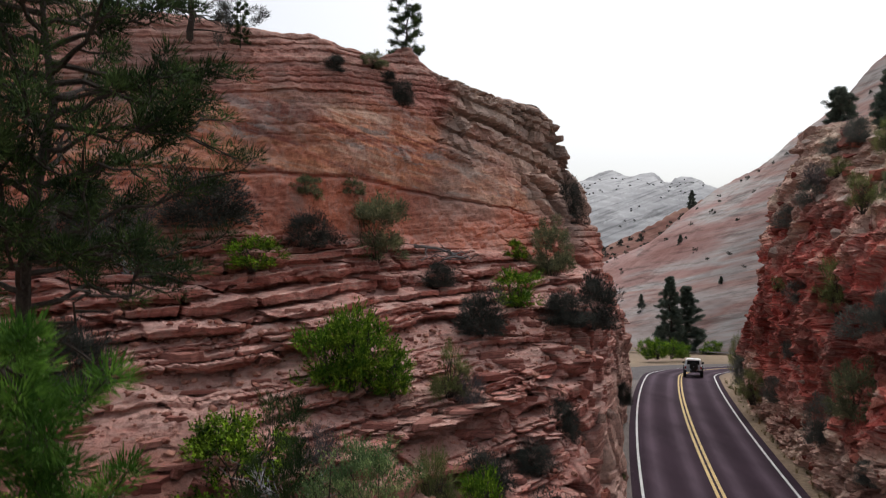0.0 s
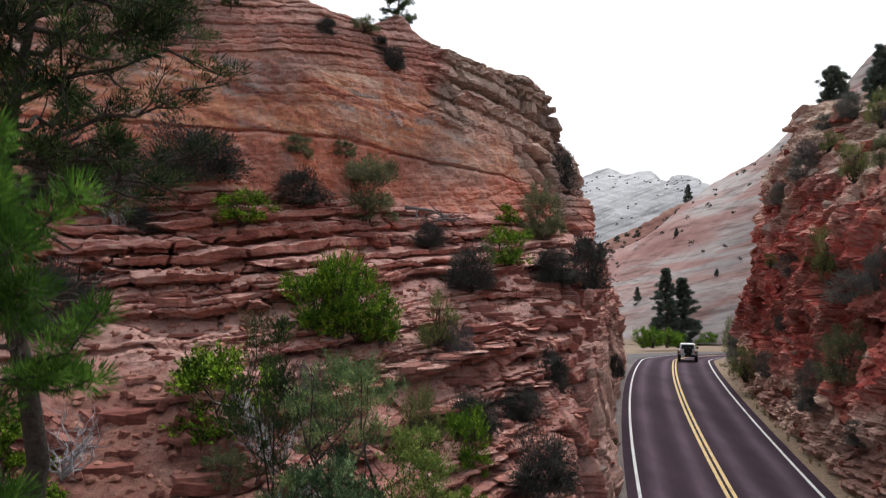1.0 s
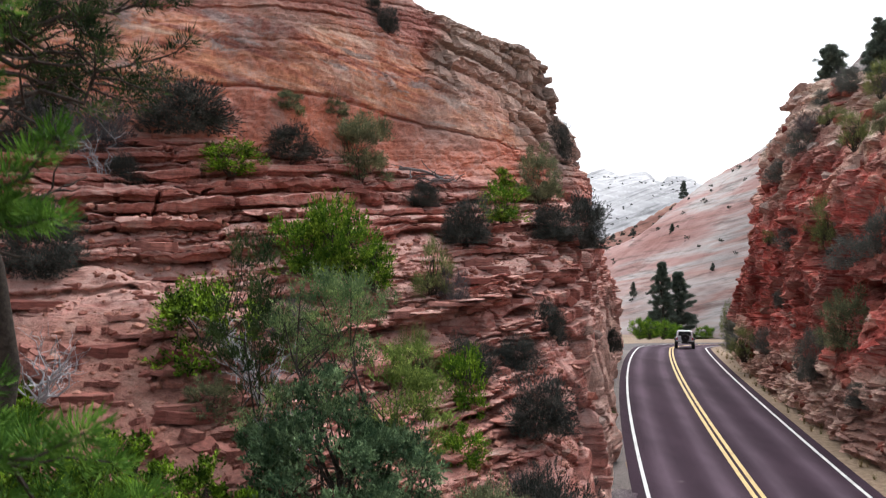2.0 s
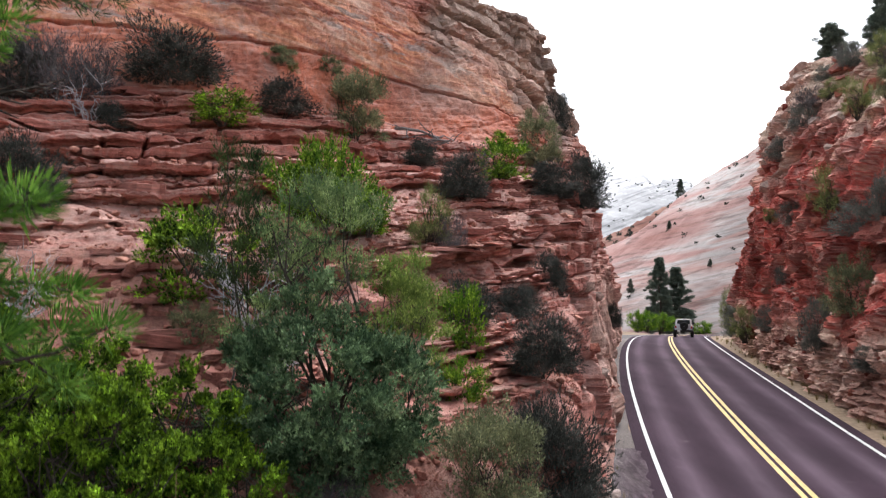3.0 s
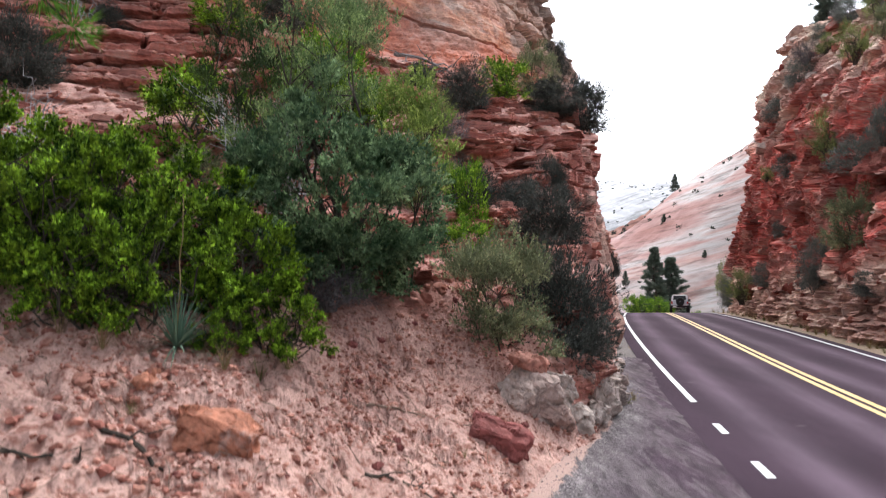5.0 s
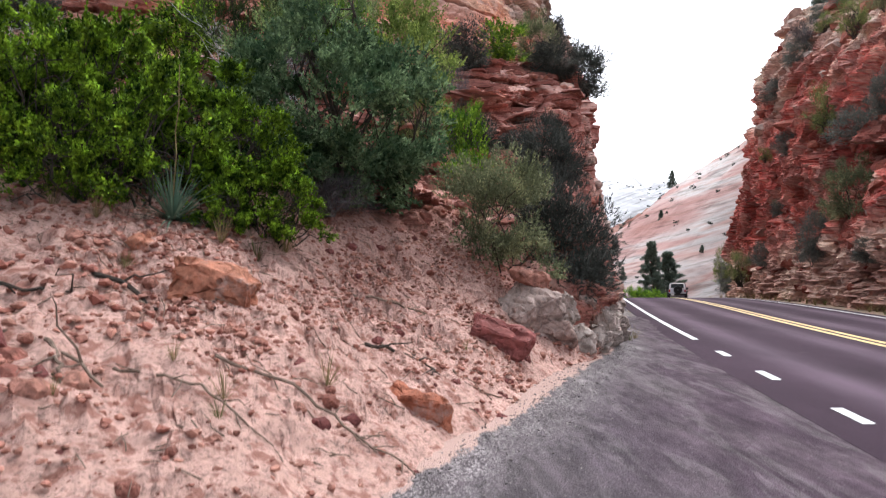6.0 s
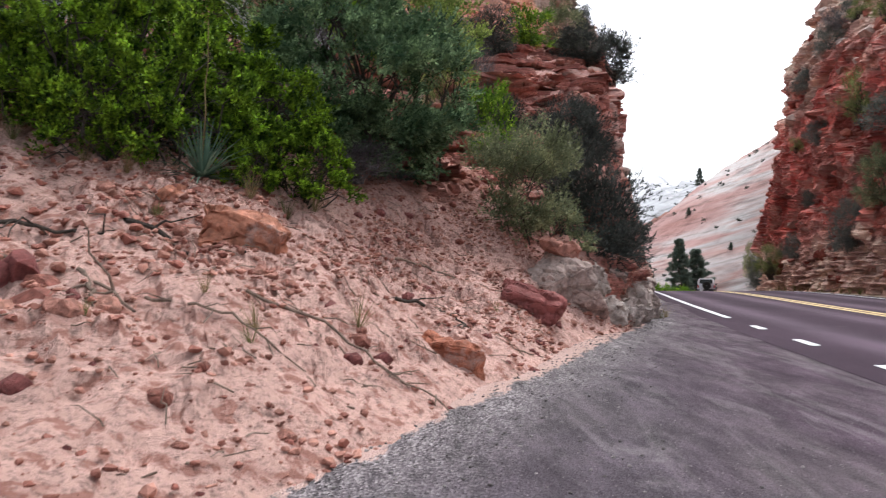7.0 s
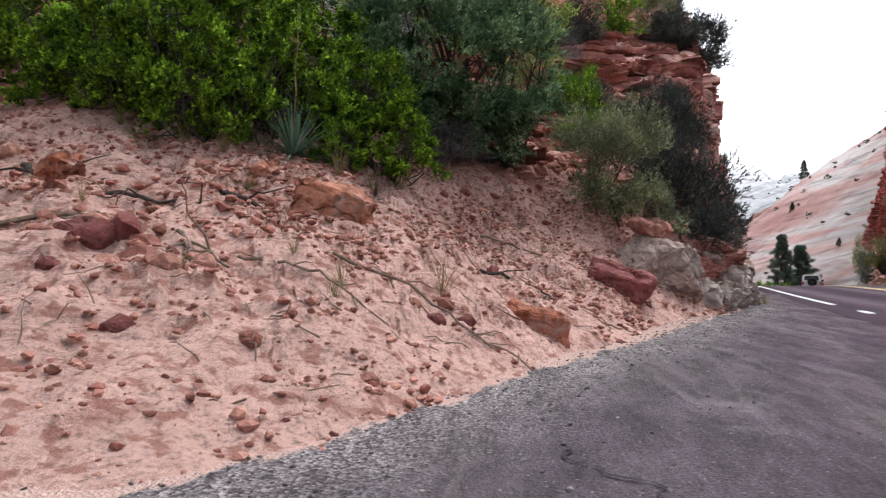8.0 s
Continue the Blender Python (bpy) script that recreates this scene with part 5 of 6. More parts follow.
for k, (x, y, w) in enumerate([(-2.3, 5.85, .38), (-2.1, 5.7, .28), (-2.58, 6.12, .36), (-2.78, 6.38, .3), (-2.0, 5.93, .24), (-2.9, 6.05, .32), (-2.45, 5.72, .26), (-3.8, 7.15, .28), (-2.7, 5.97, .34), (-4.65, 7.8, .3), (-2.4, 6.05, .27), (-2.7, 5.55, .2), (-2.9, 6.25, .3), (-3.3, 6.4, .24), (-2.15, 5.85, .16), (-1.95, 6.75, .2), (-1.15, 8.0, .16), (-.5, 8.9, .2), (.1, 9.6, .18), (-3.0, 8.1, .22), (-2.2, 7.6, .18), (-1.4, 7.2, .17), (-.9, 8.6, .15)]):
    d = (LPD[..., 0] - x) ** 2 + (LPD[..., 1] - y) ** 2
    i = np.unravel_index(np.argmin(d), d.shape)
    ob = tagged(new("stone", stone_mesh[k % 6]), "broad red sandstone rock half buried in sand", "stone", "stones on the bank")
    ob.matrix_basis = Matrix.LocRotScale((x, y, LPD[i][2] - 0.02), Euler((0.25, 0.2, k * 1.3)), (w, w, w * 0.9))


def rubble(name, places, sizes, rng, mat, label, category, lift=0.04):
    """Many small loose stones as one mesh."""
    g = 0.5 * (1 + 5 ** 0.5)
    base = np.array([q for x in (-1, 1) for y in (-g, g) for q in ((0, x, y), (x, y, 0), (y, 0, x))], float) / 1.9 * (1, 0.8, 0.6)
    gap = np.linalg.norm(base[:, None] / (1, 0.8, 0.6) - base[None] / (1, 0.8, 0.6), axis=2) < 1.2
    tri = [(i, j, k) for i in range(12) for j in range(i) for k in range(j) if gap[i, j] and gap[j, k] and gap[i, k]]
    tri = np.array([(i, j, k) if np.dot(np.cross(base[j] - base[i], base[k] - base[i]), base[i]) > 0 else (i, k, j) for i, j, k in tri])
    n = len(places)
    a = rng.uniform(0, 6.283, n)
    ca, sa = np.cos(a), np.sin(a)
    b = base[None] * rng.uniform(0.7, 1.15, (n, 12, 1)) + 0.09 * rng.normal(size=(n, 12, 3))
    x = b[..., 0] * ca[:, None] - b[..., 1] * sa[:, None]
    y = b[..., 0] * sa[:, None] + b[..., 1] * ca[:, None]
    V = np.stack([x, y, b[..., 2]], -1) * sizes[:, None, None] * 0.5 + places[:, None] + (np.array((0, 0, lift)) * sizes[:, None])[:, None]
    F = (tri[None] + 12 * np.arange(n)[:, None, None]).reshape(-1, 3)
    return tagged(part(name, soup_mesh(name, V.reshape(-1, 3), F), mat), label, category, kind="stuff")


iu, iv, rng = bed_points(0.02, 2.3, 0.9, 6.2, 52000, 42)
drift = 0.35 * smooth(0.25, 0.9, LU[iu]) + fbm(LPD[iu, iv] * 1.4, 3, 48) + 0.35 * rng.normal(size=len(iu))
keep = np.argsort(-drift)[:25000]
iu, iv = iu[keep], iv[keep]
rubble("bank_rubble", LPD[iu, iv] + rng.normal(size=(25000, 3)) * (0.03, 0.03, 0), 0.01 + 0.075 * rng.random(25000) ** 3.2, rng, STONE, "small red stones and chips in pink sand", "rubble")
iu, iv, rng = bed_points(0.7, 1.35, 1.3, 2.6, 420, 47)
rubble("rubble_patch", LPD[iu, iv] + rng.normal(size=(len(iu), 3)) * (0.03, 0.03, 0), 0.03 + 0.12 * rng.random(len(iu)) ** 2, rng, STONE, "dense patch of broken red stones on sand", "rubble", 0.05)
iu, iv, rng = bed_points(1.9, 4.3, 1.0, 6.4, 2800, 43, 0.65)
rubble("slope_rubble", LPD[iu, iv], 0.05 + 0.3 * rng.random(len(iu)) ** 3, rng, STONE, "broken sandstone rubble on the ledges", "rubble")


# ---- separate slabs lying on the ledges of the cliffs ----
slabs = [slab_mesh(400 + i) for i in range(8)]
iu, iv, rng = bed_points(2.5, 4.95, 1.0, 6.4, 220, 44, 0.55)
for k in range(len(iu)):
    p, nn = LPD[iu[k], iv[k]], BANKN[iu[k], iv[k]]
    g = normals(LP[max(iu[k] - 2, 0):iu[k] + 3, max(iv[k] - 2, 0):iv[k] + 3])[2, 2]
    yaw = math.atan2(g[1], g[0]) + math.pi / 2 + rng.normal() * 0.35
    L = 0.35 + 1.5 * rng.random() ** 2
    ob = new("rock_slab", slabs[k % 8])
    ob.parent = left_hill
    ob.matrix_basis = Matrix.LocRotScale(p - 0.1 * L * np.array((g[0], g[1], 0)), Euler((rng.normal() * 0.05, rng.normal() * 0.05, yaw)), (L, L * 0.9, 0.06 + 0.13 * rng.random() * L))


# broken slabs strewn over the rubble slope below the ledges
iu, iv, rng = bed_points(1.9, 3.3, 1.0, 3.4, 150, 45, 0.3)
for k in range(len(iu)):
    L = 0.2 + 0.75 * rng.random() ** 2
    ob = tagged(new("loose_slab", slabs[k % 8]), "loose pink sandstone slab on the rubble slope", "stone", "slabs on the rubble slope")
    ob.matrix_basis = Matrix.LocRotScale(LPD[iu[k], iv[k]], Euler((rng.normal() * 0.3, rng.normal() * 0.3, rng.uniform(0, 6.3))), (L, L, 0.1 + 0.25 * L * rng.random()))

# ---- angular blocks standing out of the road cutting and of the cliff's road side ----
BLOCK = stone_material("red_block", (0.24, 0.055, 0.04), (0.46, 0.17, 0.12))
PALE_BLOCK = stone_material("pale_block", (0.4, 0.24, 0.19), (0.55, 0.42, 0.36))
block_mesh = []
for i in range(10):
    bm = angular(700 + i, 1, 0.85, 0.7, 10 + i % 4, 0.25)
    me = bpy.data.meshes.new("rock_block")
    bm.to_mesh(me)
    bm.free()
    me.materials.append(PALE_BLOCK if i >= 7 else BLOCK)
    block_mesh.append(me)


def blocks(P, U, V, lo, hi, vlo, vhi, n, seed, parent, smallest, largest, pale=0.25):
    rng = np.random.default_rng(seed)
    iu = np.where((U >= lo) & (U < hi))[0]
    iv = np.where((V >= vlo) & (V < vhi))[0]
    a, b = rng.choice(iu, n), rng.choice(iv, n)
    for k in range(n):
        p = P[a[k], b[k]]
        s = smallest + (largest - smallest) * rng.random() ** 2.2
        ob = new("rock_block", block_mesh[rng.integers(7, 10) if rng.random() < pale else rng.integers(0, 7)])
        ob.parent = parent
        ob.matrix_basis = Matrix.LocRotScale(p, Euler((rng.normal() * 0.25, rng.normal() * 0.25, rng.uniform(0, 6.3))), (s, s * rng.uniform(0.7, 1.1), s * rng.uniform(0.5, 1.0)))


blocks(RPD, RU, RV, 0.2, 2.6, 1.6, 6.4, 170, 71, right_cliff, 0.3, 1.2, 0.2)
blocks(RPD, RU, RV, 2.6, 4.9, 1.6, 6.0, 130, 72, right_cliff, 0.4, 1.9, 0.4)
blocks(LPD, LU, LV, 0.6, 4.6, 6.0, 7.9, 60, 73, left_hill, 0.25, 0.8, 0.5)


TWIG = speckle("dry_twig", (0.13, 0.085, 0.062), (0.32, 0.235, 0.185), 14, 0.95, 2.0, 0.5)
# ---- litter: short dry twigs strewn over the sandy bank ----
iu, iv, rng = bed_points(0.15, 2.1, 1.0, 5.8, 650, 46)
pcs = []
for k in range(len(iu)):
    a = LPD[iu[k], iv[k]] + (0, 0, 0.012)
    d = rng.normal(size=3) * (1, 1, 0.12)
    L = rng.uniform(0.06, 0.3)
    e = a + d / np.linalg.norm(d) * L
    j = np.argmin((LPD[::4, ::4, 0] - e[0]) ** 2 + (LPD[::4, ::4, 1] - e[1]) ** 2)
    e[2] = LPD[::4, ::4, 2].reshape(-1)[j] + 0.02
    pcs.append(tube(bent(rng, a, e, 0.02, 0.1, 4), np.linspace(0.005, 0.002, 4), 4))
tagged(part("twig_litter", soup_mesh("twig_litter", *joined(pcs)), TWIG), "short dry twigs littering the pink sand", "litter", kind="stuff")


# ---- turnout beside the road: worn asphalt that frays into gravel at the foot of the bank ----
def turnout_material():
    m, n, l, b = material("worn_turnout", 0.85)
    p = coords(n, l)
    e = attr(n, "edge")
    chips = tex(n, l, "ShaderNodeTexVoronoi", 75, vector=p)
    chip = tex(n, l, "ShaderNodeTexNoise", 70, 6, p, 0.8)
    wide = tex(n, l, "ShaderNodeTexNoise", 1.1, 5, coords(n, l, (1.0, 0.35, 1), (0, 0, radians(-12))), 0.6)
    grav = ramp(n, l, chips.outputs["Color"], [(0.1, (0.03, 0.025, 0.028)), (0.5, (0.13, 0.11, 0.116)), (0.95, (0.38, 0.345, 0.345))]).outputs[0]
    tarc = ramp(n, l, chip.outputs["Fac"], [(0.35, (0.036, 0.028, 0.034)), (0.6, (0.095, 0.077, 0.09)), (0.75, (0.27, 0.245, 0.24))]).outputs[0]
    road_tone = ramp(n, l, chip.outputs["Fac"], [(0.35, (0.048, 0.031, 0.042)), (0.65, (0.088, 0.06, 0.08))]).outputs[0]
    tarc = mix(n, l, ramp(n, l, attr(n, "outer"), [(0.05, grey(0.0)), (0.6, grey(1.0))]).outputs[0], tarc, road_tone)
    scuff = tex(n, l, "ShaderNodeTexNoise", 1.6, 7, coords(n, l, (1.5, 0.22, 1), (0, 0, radians(-10))), 0.7, 1.2)
    tarc = mix(n, l, ramp(n, l, scuff.outputs["Fac"], [(0.52, grey(0.0)), (0.6, grey(0.38)), (0.68, grey(0.08))]).outputs[0], tarc, (0.2, 0.18, 0.18))
    dust = ramp(n, l, wide.outputs["Fac"], [(0.45, grey(0.0)), (0.7, grey(0.45))]).outputs[0]
    tarc = mix(n, l, dust, tarc, (0.125, 0.11, 0.107))
    b.inputs["Specular IOR Level"].default_value = 0.06
    f = n.new("ShaderNodeMath")
    f.operation = "MULTIPLY_ADD"
    l.new(wide.outputs["Fac"], f.inputs[0])
    f.inputs[1].default_value = -0.55
    l.new(e, f.inputs[2])
    fac = ramp(n, l, f.outputs[0], [(0.12, grey(0.0)), (0.5, grey(1.0))]).outputs[0]
    c = mix(n, l, fac, tarc, grav)
    patchy = tex(n, l, "ShaderNodeTexNoise", 4, 7, coords(n, l, (1.2, 0.3, 1), (0, 0, radians(-14))), 0.75)
    c = mix(n, l, 1.0, c, ramp(n, l, patchy.outputs["Fac"], [(0.34, grey(0.5)), (0.66, grey(1.35))]).outputs[0], "MULTIPLY")
    spots = tex(n, l, "ShaderNodeTexVoronoi", 21, vector=p)
    c = mix(n, l, ramp(n, l, spots.outputs["Distance"], [(0.06, grey(0.6)), (0.13, grey(0.0))]).outputs[0], c, (0.33, 0.3, 0.29))
    blown = n.new("ShaderNodeMath")
    blown.operation = "MULTIPLY_ADD"
    l.new(patchy.outputs["Fac"], blown.inputs[0])
    blown.inputs[1].default_value = 0.35
    l.new(e, blown.inputs[2])
    c = mix(n, l, ramp(n, l, blown.outputs[0], [(0.98, grey(0.0)), (1.2, grey(0.9))]).outputs[0], c, (0.42, 0.285, 0.245))
    l.new(c, b.inputs["Base Color"])
    bump(n, l, b, chips.outputs["Distance"], 0.7, 0.02)
    return m


TURN_MAT = turnout_material()
TYRE_BLACK = speckle("tar_black", (0.008, 0.008, 0.008), (0.03, 0.028, 0.028), 30)
ty = np.linspace(-30, 23.5, 220)
inner = np.interp(ty, [-30, 1.2, 3.85, 5.8, 8.2, 10.8, 14.6, 21, 24], [-16, -4.2, -1.45, -.7, .32, 1.35, 2.9, 4.3, 5.3])
cx = np.interp(ty, RC[:240, 1], RC[:240, 0] - (LANE + 0.4) * RN[:240, 0])
s = np.linspace(0, 1, 40)
TX = inner[:, None] * (1 - s) + cx[:, None] * s
TY = np.repeat(ty[:, None], 40, 1)
dist = (TX - inner[:, None])
edge = np.clip(1.0 - dist / 1.9, 0, 1) * (1 + 0 * TX)
tz = road_z(TY) - 0.004 + 0.03 * edge ** 2
tz += 0.012 * fbm(np.stack([TX.ravel() * 1.4, TY.ravel() * 1.4, 0 * TX.ravel()], 1), 4, 9).reshape(TX.shape) * np.clip(edge * 2, 0, 1)
tagged(part("turnout", grid_mesh("turnout", np.stack([TX, TY, tz], -1)[:, ::-1][::-1], {"edge": edge[:, ::-1][::-1], "outer": np.clip(1 - (cx[:, None] - TX) / 2.4, 0, 1)[:, ::-1][::-1]}, True), TURN_MAT), "worn dark asphalt turnout fraying into grey gravel", "pavement", kind="structure")
rng = np.random.default_rng(77)
gi, gj = rng.integers(60, 219, 9000), np.minimum((np.abs(rng.normal(size=9000)) * 9).astype(int), 38)
gp2 = np.stack([TX[gi, gj], TY[gi, gj], tz[gi, gj]], 1) + np.stack([rng.uniform(-.1, .1, 9000), rng.uniform(-.12, .12, 9000), np.zeros(9000)], 1)
rubble("gravel", gp2, 0.008 + 0.022 * rng.random(9000) ** 2.5, rng, stone_material("gravel_stone", (0.06, 0.05, 0.05), (0.32, 0.29, 0.28)), "loose grey gravel along the turnout's edge", "gravel", 0.1)

# a jagged crack in the worn asphalt
crack = np.array([(0.55, 3.6), (0.35, 3.85), (0.28, 4.1), (0.1, 4.3), (0.02, 4.55)])
cu = np.linspace(0, 4, 18)
cc = spline(crack, cu) + np.stack([0.025 * np.sign(np.sin(cu * 7)), 0 * cu], 1)
cw = (0.002 + 0.008 * np.abs(np.sin(cu * 7.3)) * np.abs(np.sin(cu * 2.1)))[:, None] * np.array((1.0, 0.4))
ch = np.interp(cc[:, 1], ty, tz[:, 20])[:, None] + 0.006
tagged(part("crack", grid_mesh("crack", np.stack([np.hstack([cc + cw, ch]), np.hstack([cc - cw, ch])])), TYRE_BLACK), "dark jagged crack in the worn asphalt", "crack", kind="structure")

# short white dashes across the turnout's mouth
for y0, y1 in ((13.2, 13.95), (10.7, 11.5), (8.1, 8.85), (5.5, 6.3), (2.9, 3.7)):
    yy = np.linspace(y0, y1, 6)
    xx = edge_x(yy)
    dash = np.stack([np.stack([xx + o, yy, 0 * yy + 0.006], 1) for o in (0.06, -0.06)])
    tagged(part("edge_dash", grid_mesh("edge_dash", dash), WHITE), "short white dash painted on dark asphalt", "road marking", "dashes at the turnout", "structure")

# far stretch of road beyond the bend
fy = np.linspace(0, 1, 40)
fx = 26 + 44 * fy
fyy = 150 - 6 * np.sin(fy * 3.0) - 34 * fy ** 2
farp = np.stack([np.stack([fx, fyy + o, road_z(fyy + o) + 0.35 + 0 * fx], 1) for o in (-3.4, 3.4)])
tagged(part("far_road", grid_mesh("far_road", farp[::-1]), TURNOUT), "grey far stretch of the road past the bend", "road", kind="structure")


# ---- roots, fallen branches, grass ----
def branch(name, path, r0, mat, label, category, seed, twigs=4, group=""):
    rng = np.random.default_rng(seed)
    p = np.array(path, float)
    u = np.linspace(0, len(p) - 1, 14)
    q = spline(p, u) + rng.normal(size=(14, 3)) * 0.012
    ob = tagged(part(name, soup_mesh(name, *tube(q, np.linspace(r0, r0 * 0.35, 14), 6)), mat), label, category, group)
    for _ in range(twigs):
        a = q[rng.integers(2, 13)]
        d = unit(rng.normal(size=3) * (1, 1, 0.25))
        part("twig", soup_mesh("twig", *tube(bent(rng, a, a + d * r0 * rng.uniform(8, 22), 0, 0.1, 5), np.linspace(r0 * 0.45, r0 * 0.12, 5), 5)), mat, ob)
    return ob


def on_bank(x, y, lift=0.02):
    d = (LPD[..., 0] - x) ** 2 + (LPD[..., 1] - y) ** 2
    i = np.unravel_index(np.argmin(d), d.shape)
    return (x, y, LPD[i][2] + lift)


for k, (pts, r0, lab) in enumerate([
    ([(-3.5, 5.9), (-3.1, 6.25), (-2.6, 6.3), (-2.2, 6.2), (-1.85, 5.95)], 0.022, "long grey dead branch lying on the bank"),
    ([(-2.3, 6.25), (-2.1, 6.0), (-2.0, 5.8)], 0.016, "forked grey dead twig on the bank"),
    ([(-2.7, 7.6), (-2.35, 7.5), (-2.0, 7.35), (-1.6, 7.35)], 0.026, "dark exposed root in the sand"),
    ([(-3.3, 7.0), (-2.9, 7.15), (-2.5, 7.1)], 0.02, "dark exposed root in the sand"),
    ([(-1.4, 6.6), (-.9, 6.75), (-.5, 6.6), (-.1, 6.5)], 0.014, "thin grey stick lying on the sand"),
    ([(-1.9, 6.2), (-1.4, 6.15), (-.9, 5.95)], 0.012, "thin grey stick lying on the sand"),
    ([(-.6, 8.6), (-.2, 8.7), (.1, 8.6)], 0.02, "dark twisted root on the bank"),
    ([(-4.4, 7.6), (-4.0, 7.4), (-3.6, 7.45)], 0.03, "short dark log on the upper bank"),
    ([(.2, 9.0), (.5, 8.8), (.9, 9.3)], 0.012, "thin grey stick lying on the sand"),
    ([(-.9, 9.9), (-.4, 10.3), (.1, 10.6)], 0.018, "dead brush twig under the shrubs"),
]):
    branch("dead_branch", [on_bank(*q) for q in pts], r0, (TWIG, BARK)[k in (2, 3, 6, 7)], lab, "branch", 500 + k, 6, "dead wood on the bank")
branch("dead_branch", [(-1.3, 28.6, 10.4), (-.6, 28.7, 10.35), (.2, 28.9, 10.1), (.7, 29.0, 9.9)], 0.07, DEADWOOD, "bleached fallen tree trunk on the rock bench", "branch", 520, 16)
for k, (x, y, z) in enumerate([(-3.1, 13.4, 3.5), (-2.6, 13.7, 3.6), (-2.2, 14.2, 3.6)]):
    branch("dead_branch", [(x, y, z), (x + .2, y, z + .5), (x + .5, y + .1, z + 1.0), (x + .9, y + .2, z + 1.3)], 0.022, DEADWOOD, "bleached bare branch of a dead shrub", "branch", 530 + k, 14)

DRY = blades("dry_grass_tuft", 601, 42, 0.32, 0.0035, 0.3, DRYGRASS, "dry straw-coloured grass tuft", "grass")
FRESH = blades("green_grass_tuft", 602, 34, 0.26, 0.004, 0.3, GREENGRASS, "green and yellow grass tuft", "grass")
first = {id(DRY): True, id(FRESH): True}


def tuft(proto, x, y, z, s):
    m = Matrix.LocRotScale((x, y, z), Euler((0, 0, x * 9.1 + y * 5.3)), (s, s, s))
    if first.pop(id(proto), None):
        proto.matrix_basis = Matrix.LocRotScale((x, y, z), Euler((0, 0, 0)), (1, 1, 1))
        return tagged(proto, group="grass tufts")
    return tagged(copy_thing(proto, m), group="grass tufts")


rng = np.random.default_rng(88)
for k in range(70):
    i = rng.integers(125, 262)
    o = LANE + 0.75 + 0.7 * rng.random()
    q = RC[i] + RN[i] * o
    tuft((DRY, FRESH)[k % 3 == 0], q[0], q[1], road_z(q[1]) - 0.03, rng.uniform(0.6, 1.9))
for k in range(34):
    i = rng.integers(150, 230)
    o = -LANE - 0.95 - 0.45 * rng.random()
    q = RC[i] + RN[i] * o
    tuft((DRY, FRESH)[k % 2], q[0], q[1], road_z(q[1]) - 0.03, rng.uniform(0.5, 1.3))
for x, y, s in [(-.75, 7.1, 1), (-1.25, 6.25, .8), (-1.6, 6.4, .6), (-2.0, 5.7, .5), (-1.2, 5.95, .7), (-2.5, 7.9, .7), (-3.1, 8.7, 1.2), (-1.75, 9.3, 1.3), (-1.5, 9.5, 1.2), (-3.6, 8.9, 1.2), (-4.4, 9.1, 1.3), (-2.0, 8.9, 1.2), (-5.0, 9.4, 1.2), (-.2, 9.2, .5), (-5.2, 8.3, 1.1), (-3.2, 6.6, .6), (.4, 10.0, .6), (2.6, 15.2, 1.2)]:
    tuft((DRY, FRESH)[int(s * 10) % 2], *on_bank(x, y, -0.01), s)


# ---- the off-road car on its lane ----
def paint(name, col, rough, metal=0.0):
    m, n, l, b = material(name, rough)
    f = tex(n, l, "ShaderNodeTexNoise", 3, 5, coords(n, l))
    l.new(mix(n, l, f.outputs["Fac"], tuple(c * 0.85 for c in col), col), b.inputs["Base Color"])
    b.inputs["Metallic"].default_value = metal
    return m


def box(sx, sy, sz, at=(0, 0, 0), r=0.03, top=1.0):
    """A rounded box; top: how far its upper face narrows."""
    bm = bmesh.new()
    bmesh.ops.create_cube(bm, size=1)
    for v in bm.verts:
        k = top if v.co.z > 0 else 1
        v.co = (v.co.x * sx * k + at[0], v.co.y * sy * (1 + (k - 1) * 0.6) + at[1], v.co.z * sz + at[2])
    if r:
        bmesh.ops.bevel(bm, geom=bm.edges[:], offset=r, segments=2, affect="EDGES")
    return bm


def wheel_mesh(radius, width, hole=0.0):
    bm = bmesh.new()
    prof = [(hole, -0.35), (radius * 0.86, -0.5), (radius * 0.97, -0.42), (radius, -0.2), (radius, 0.2), (radius * 0.97, 0.42), (radius * 0.86, 0.5), (hole, 0.35)]
    vs = [bm.verts.new((w * width, 0, r)) for r, w in prof]
    es = [bm.edges.new((vs[i], vs[i + 1])) for i in range(len(vs) - 1)]
    bmesh.ops.spin(bm, geom=vs + es, cent=(0, 0, 0), axis=(1, 0, 0), angle=2 * math.pi, steps=28, use_duplicate=False)
    bmesh.ops.remove_doubles(bm, verts=bm.verts, dist=0.001)
    return bm


SILVER = paint("silver_white_paint", (0.62, 0.64, 0.68), 0.3)
TOPWHITE = paint("white_hardtop", (0.8, 0.8, 0.8), 0.5)
BLACKP = paint("black_plastic", (0.02, 0.02, 0.022), 0.6)
TYRE = paint("tyre_rubber", (0.018, 0.018, 0.018), 0.9)
RIM = paint("alloy_rim", (0.35, 0.35, 0.36), 0.35, 0.8)
GLASSD = paint("tinted_glass", (0.012, 0.014, 0.016), 0.05)
REDL = paint("red_lens", (0.4, 0.01, 0.01), 0.2)
car = thing("car", (0, 0, 0), "silver off-road car with white hardtop and spare wheel", "car")
body = part("body", box(1.62, 3.7, 0.62, (0, 0, 0.86), 0.07), SILVER, car)
part("hood", box(1.45, 1.15, 0.2, (0, 1.2, 1.2), 0.06, 0.94), SILVER, car)
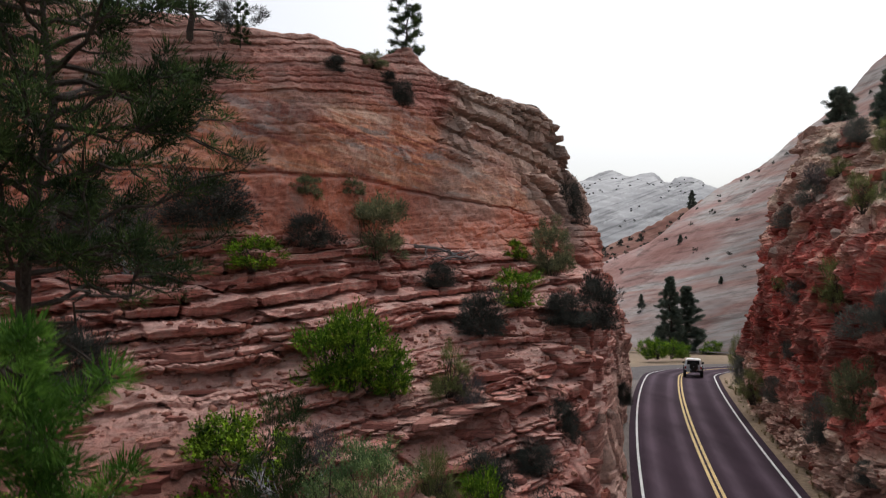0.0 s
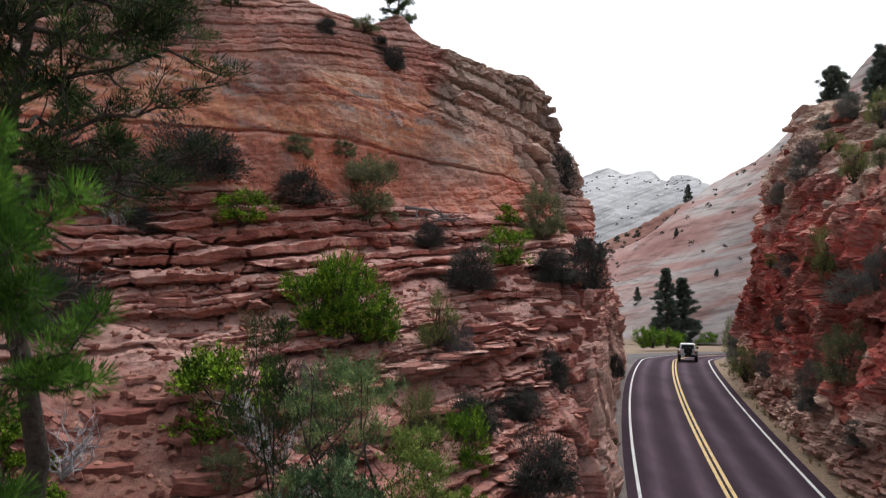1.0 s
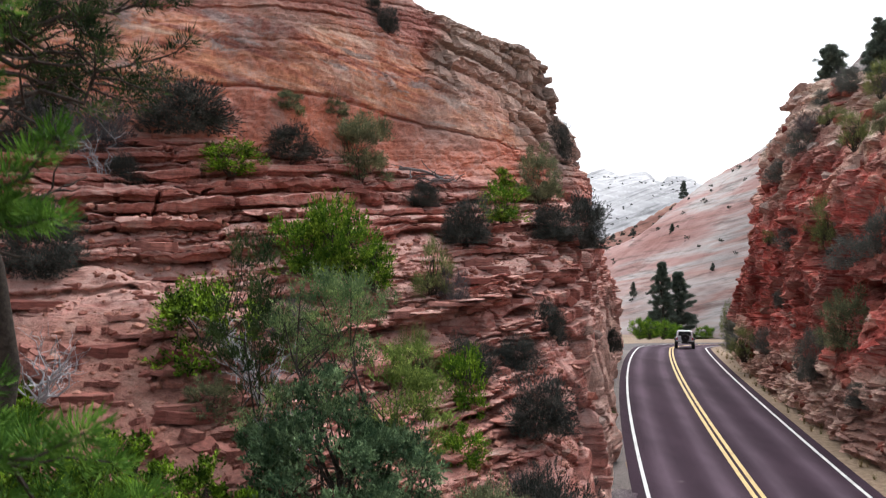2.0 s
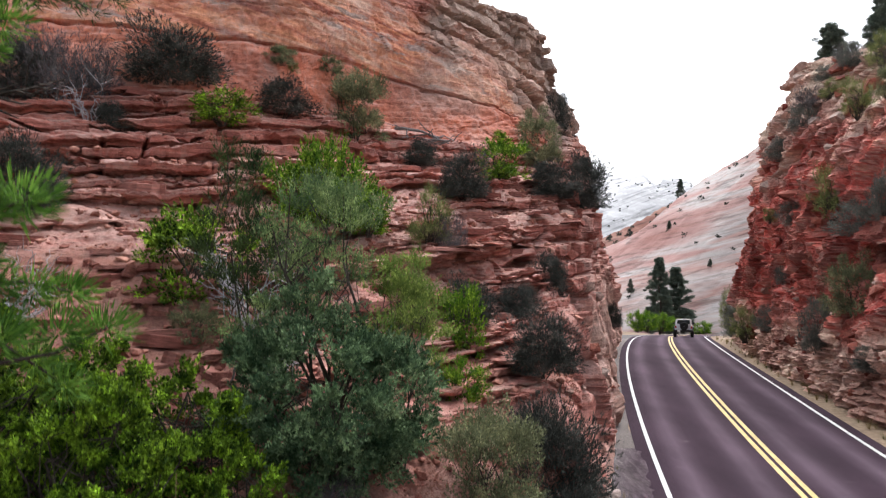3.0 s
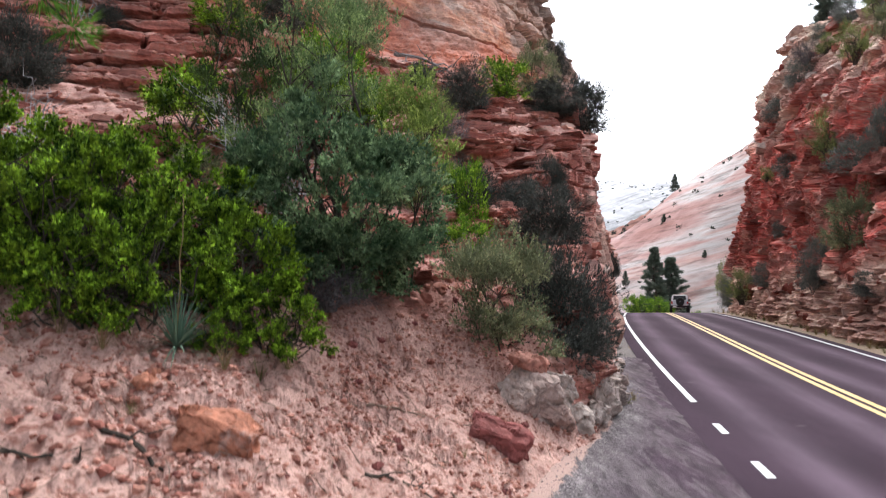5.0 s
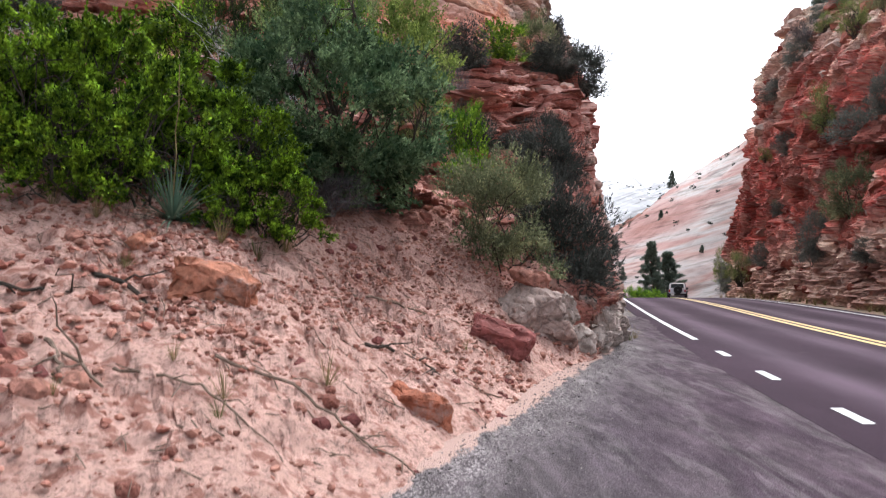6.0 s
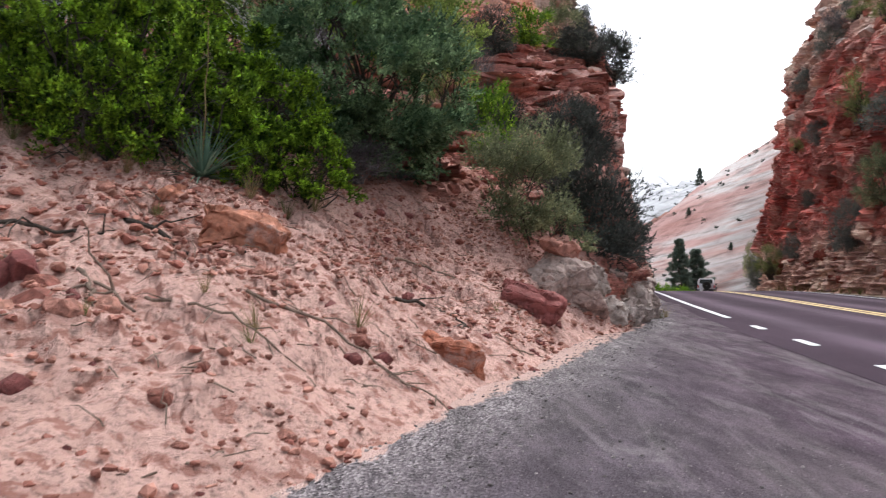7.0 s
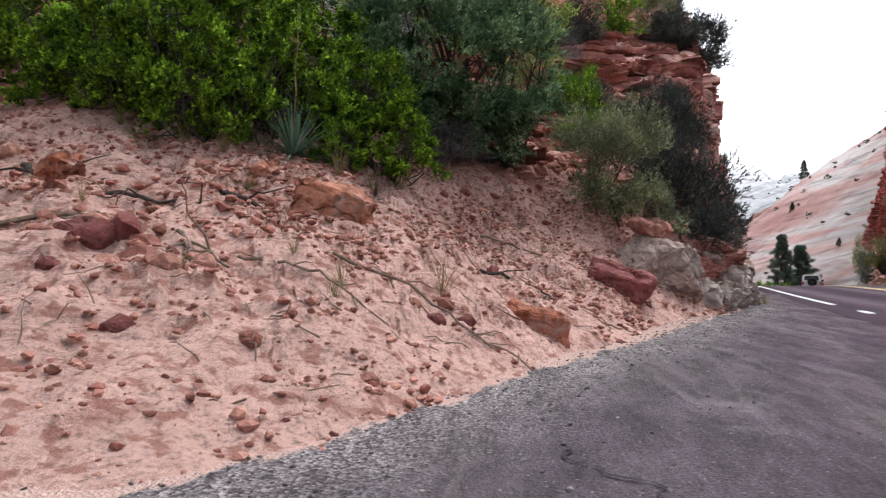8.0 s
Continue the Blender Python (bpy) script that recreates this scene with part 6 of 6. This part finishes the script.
part("hardtop", box(1.56, 2.25, 0.62, (0, -0.62, 1.46), 0.08, 0.9), TOPWHITE, car, "white hardtop")
part("rear_window", box(1.2, 0.03, 0.4, (0, -1.735, 1.46), 0.012, 0.92), GLASSD, car, "dark tinted rear window")
part("windshield", box(1.36, 0.04, 0.42, (0, 0.52, 1.44), 0.012, 0.95), GLASSD, car, "dark tinted windshield")
for sx in (-1, 1):
    part("side_window", box(0.03, 0.85, 0.36, (sx * 0.765, -1.05, 1.46), 0.01, 1.0), GLASSD, car, "dark tinted side window")
    part("side_window", box(0.03, 0.75, 0.36, (sx * 0.765, -0.1, 1.46), 0.01, 1.0), GLASSD, car, "dark tinted side window")
    part("tail_light", box(0.14, 0.06, 0.24, (sx * 0.72, -1.88, 0.98), 0.015), REDL, car, "red tail light")
    part("mirror", box(0.2, 0.1, 0.2, (sx * 0.93, 0.42, 1.3), 0.03), BLACKP, car, "black door mirror")
    part("headlight", box(0.2, 0.06, 0.2, (sx * 0.5, 1.87, 0.98), 0.05), RIM, car)
    for sy in (-1.22, 1.25):
        part("fender", box(0.3, 1.02, 0.13, (sx * 0.87, sy, 0.93), 0.05, 0.82), BLACKP, car, "black flared fender")
        w = part("wheel", wheel_mesh(0.41, 0.27, 0.2), TYRE, car, "black knobbly tyre")
        w.location = (sx * 0.8, sy, 0.41)
        part("rim", wheel_mesh(0.22, 0.2, 0.02), RIM, w, "grey alloy rim")
part("rear_bumper", box(1.66, 0.22, 0.2, (0, -1.93, 0.62), 0.04), BLACKP, car, "black rear bumper")
part("front_bumper", box(1.6, 0.22, 0.2, (0, 1.98, 0.62), 0.04), BLACKP, car, "black front bumper")
spare = part("spare_wheel", wheel_mesh(0.4, 0.26, 0.04), TYRE, car, "black spare wheel on the tailgate")
spare.matrix_basis = pose(0.05, -2.0, 1.08, 0, 0, 90)
part("licence_plate", box(0.3, 0.02, 0.15, (-0.45, -2.05, 0.62), 0.004), TOPWHITE, car, "small pale plate")
heading = -math.degrees(math.atan2(RT[271, 0], RT[271, 1]))
car.matrix_basis = pose(24.7, 75.2, float(road_z(75.2)) + 0.01, -3.6, 0, heading)
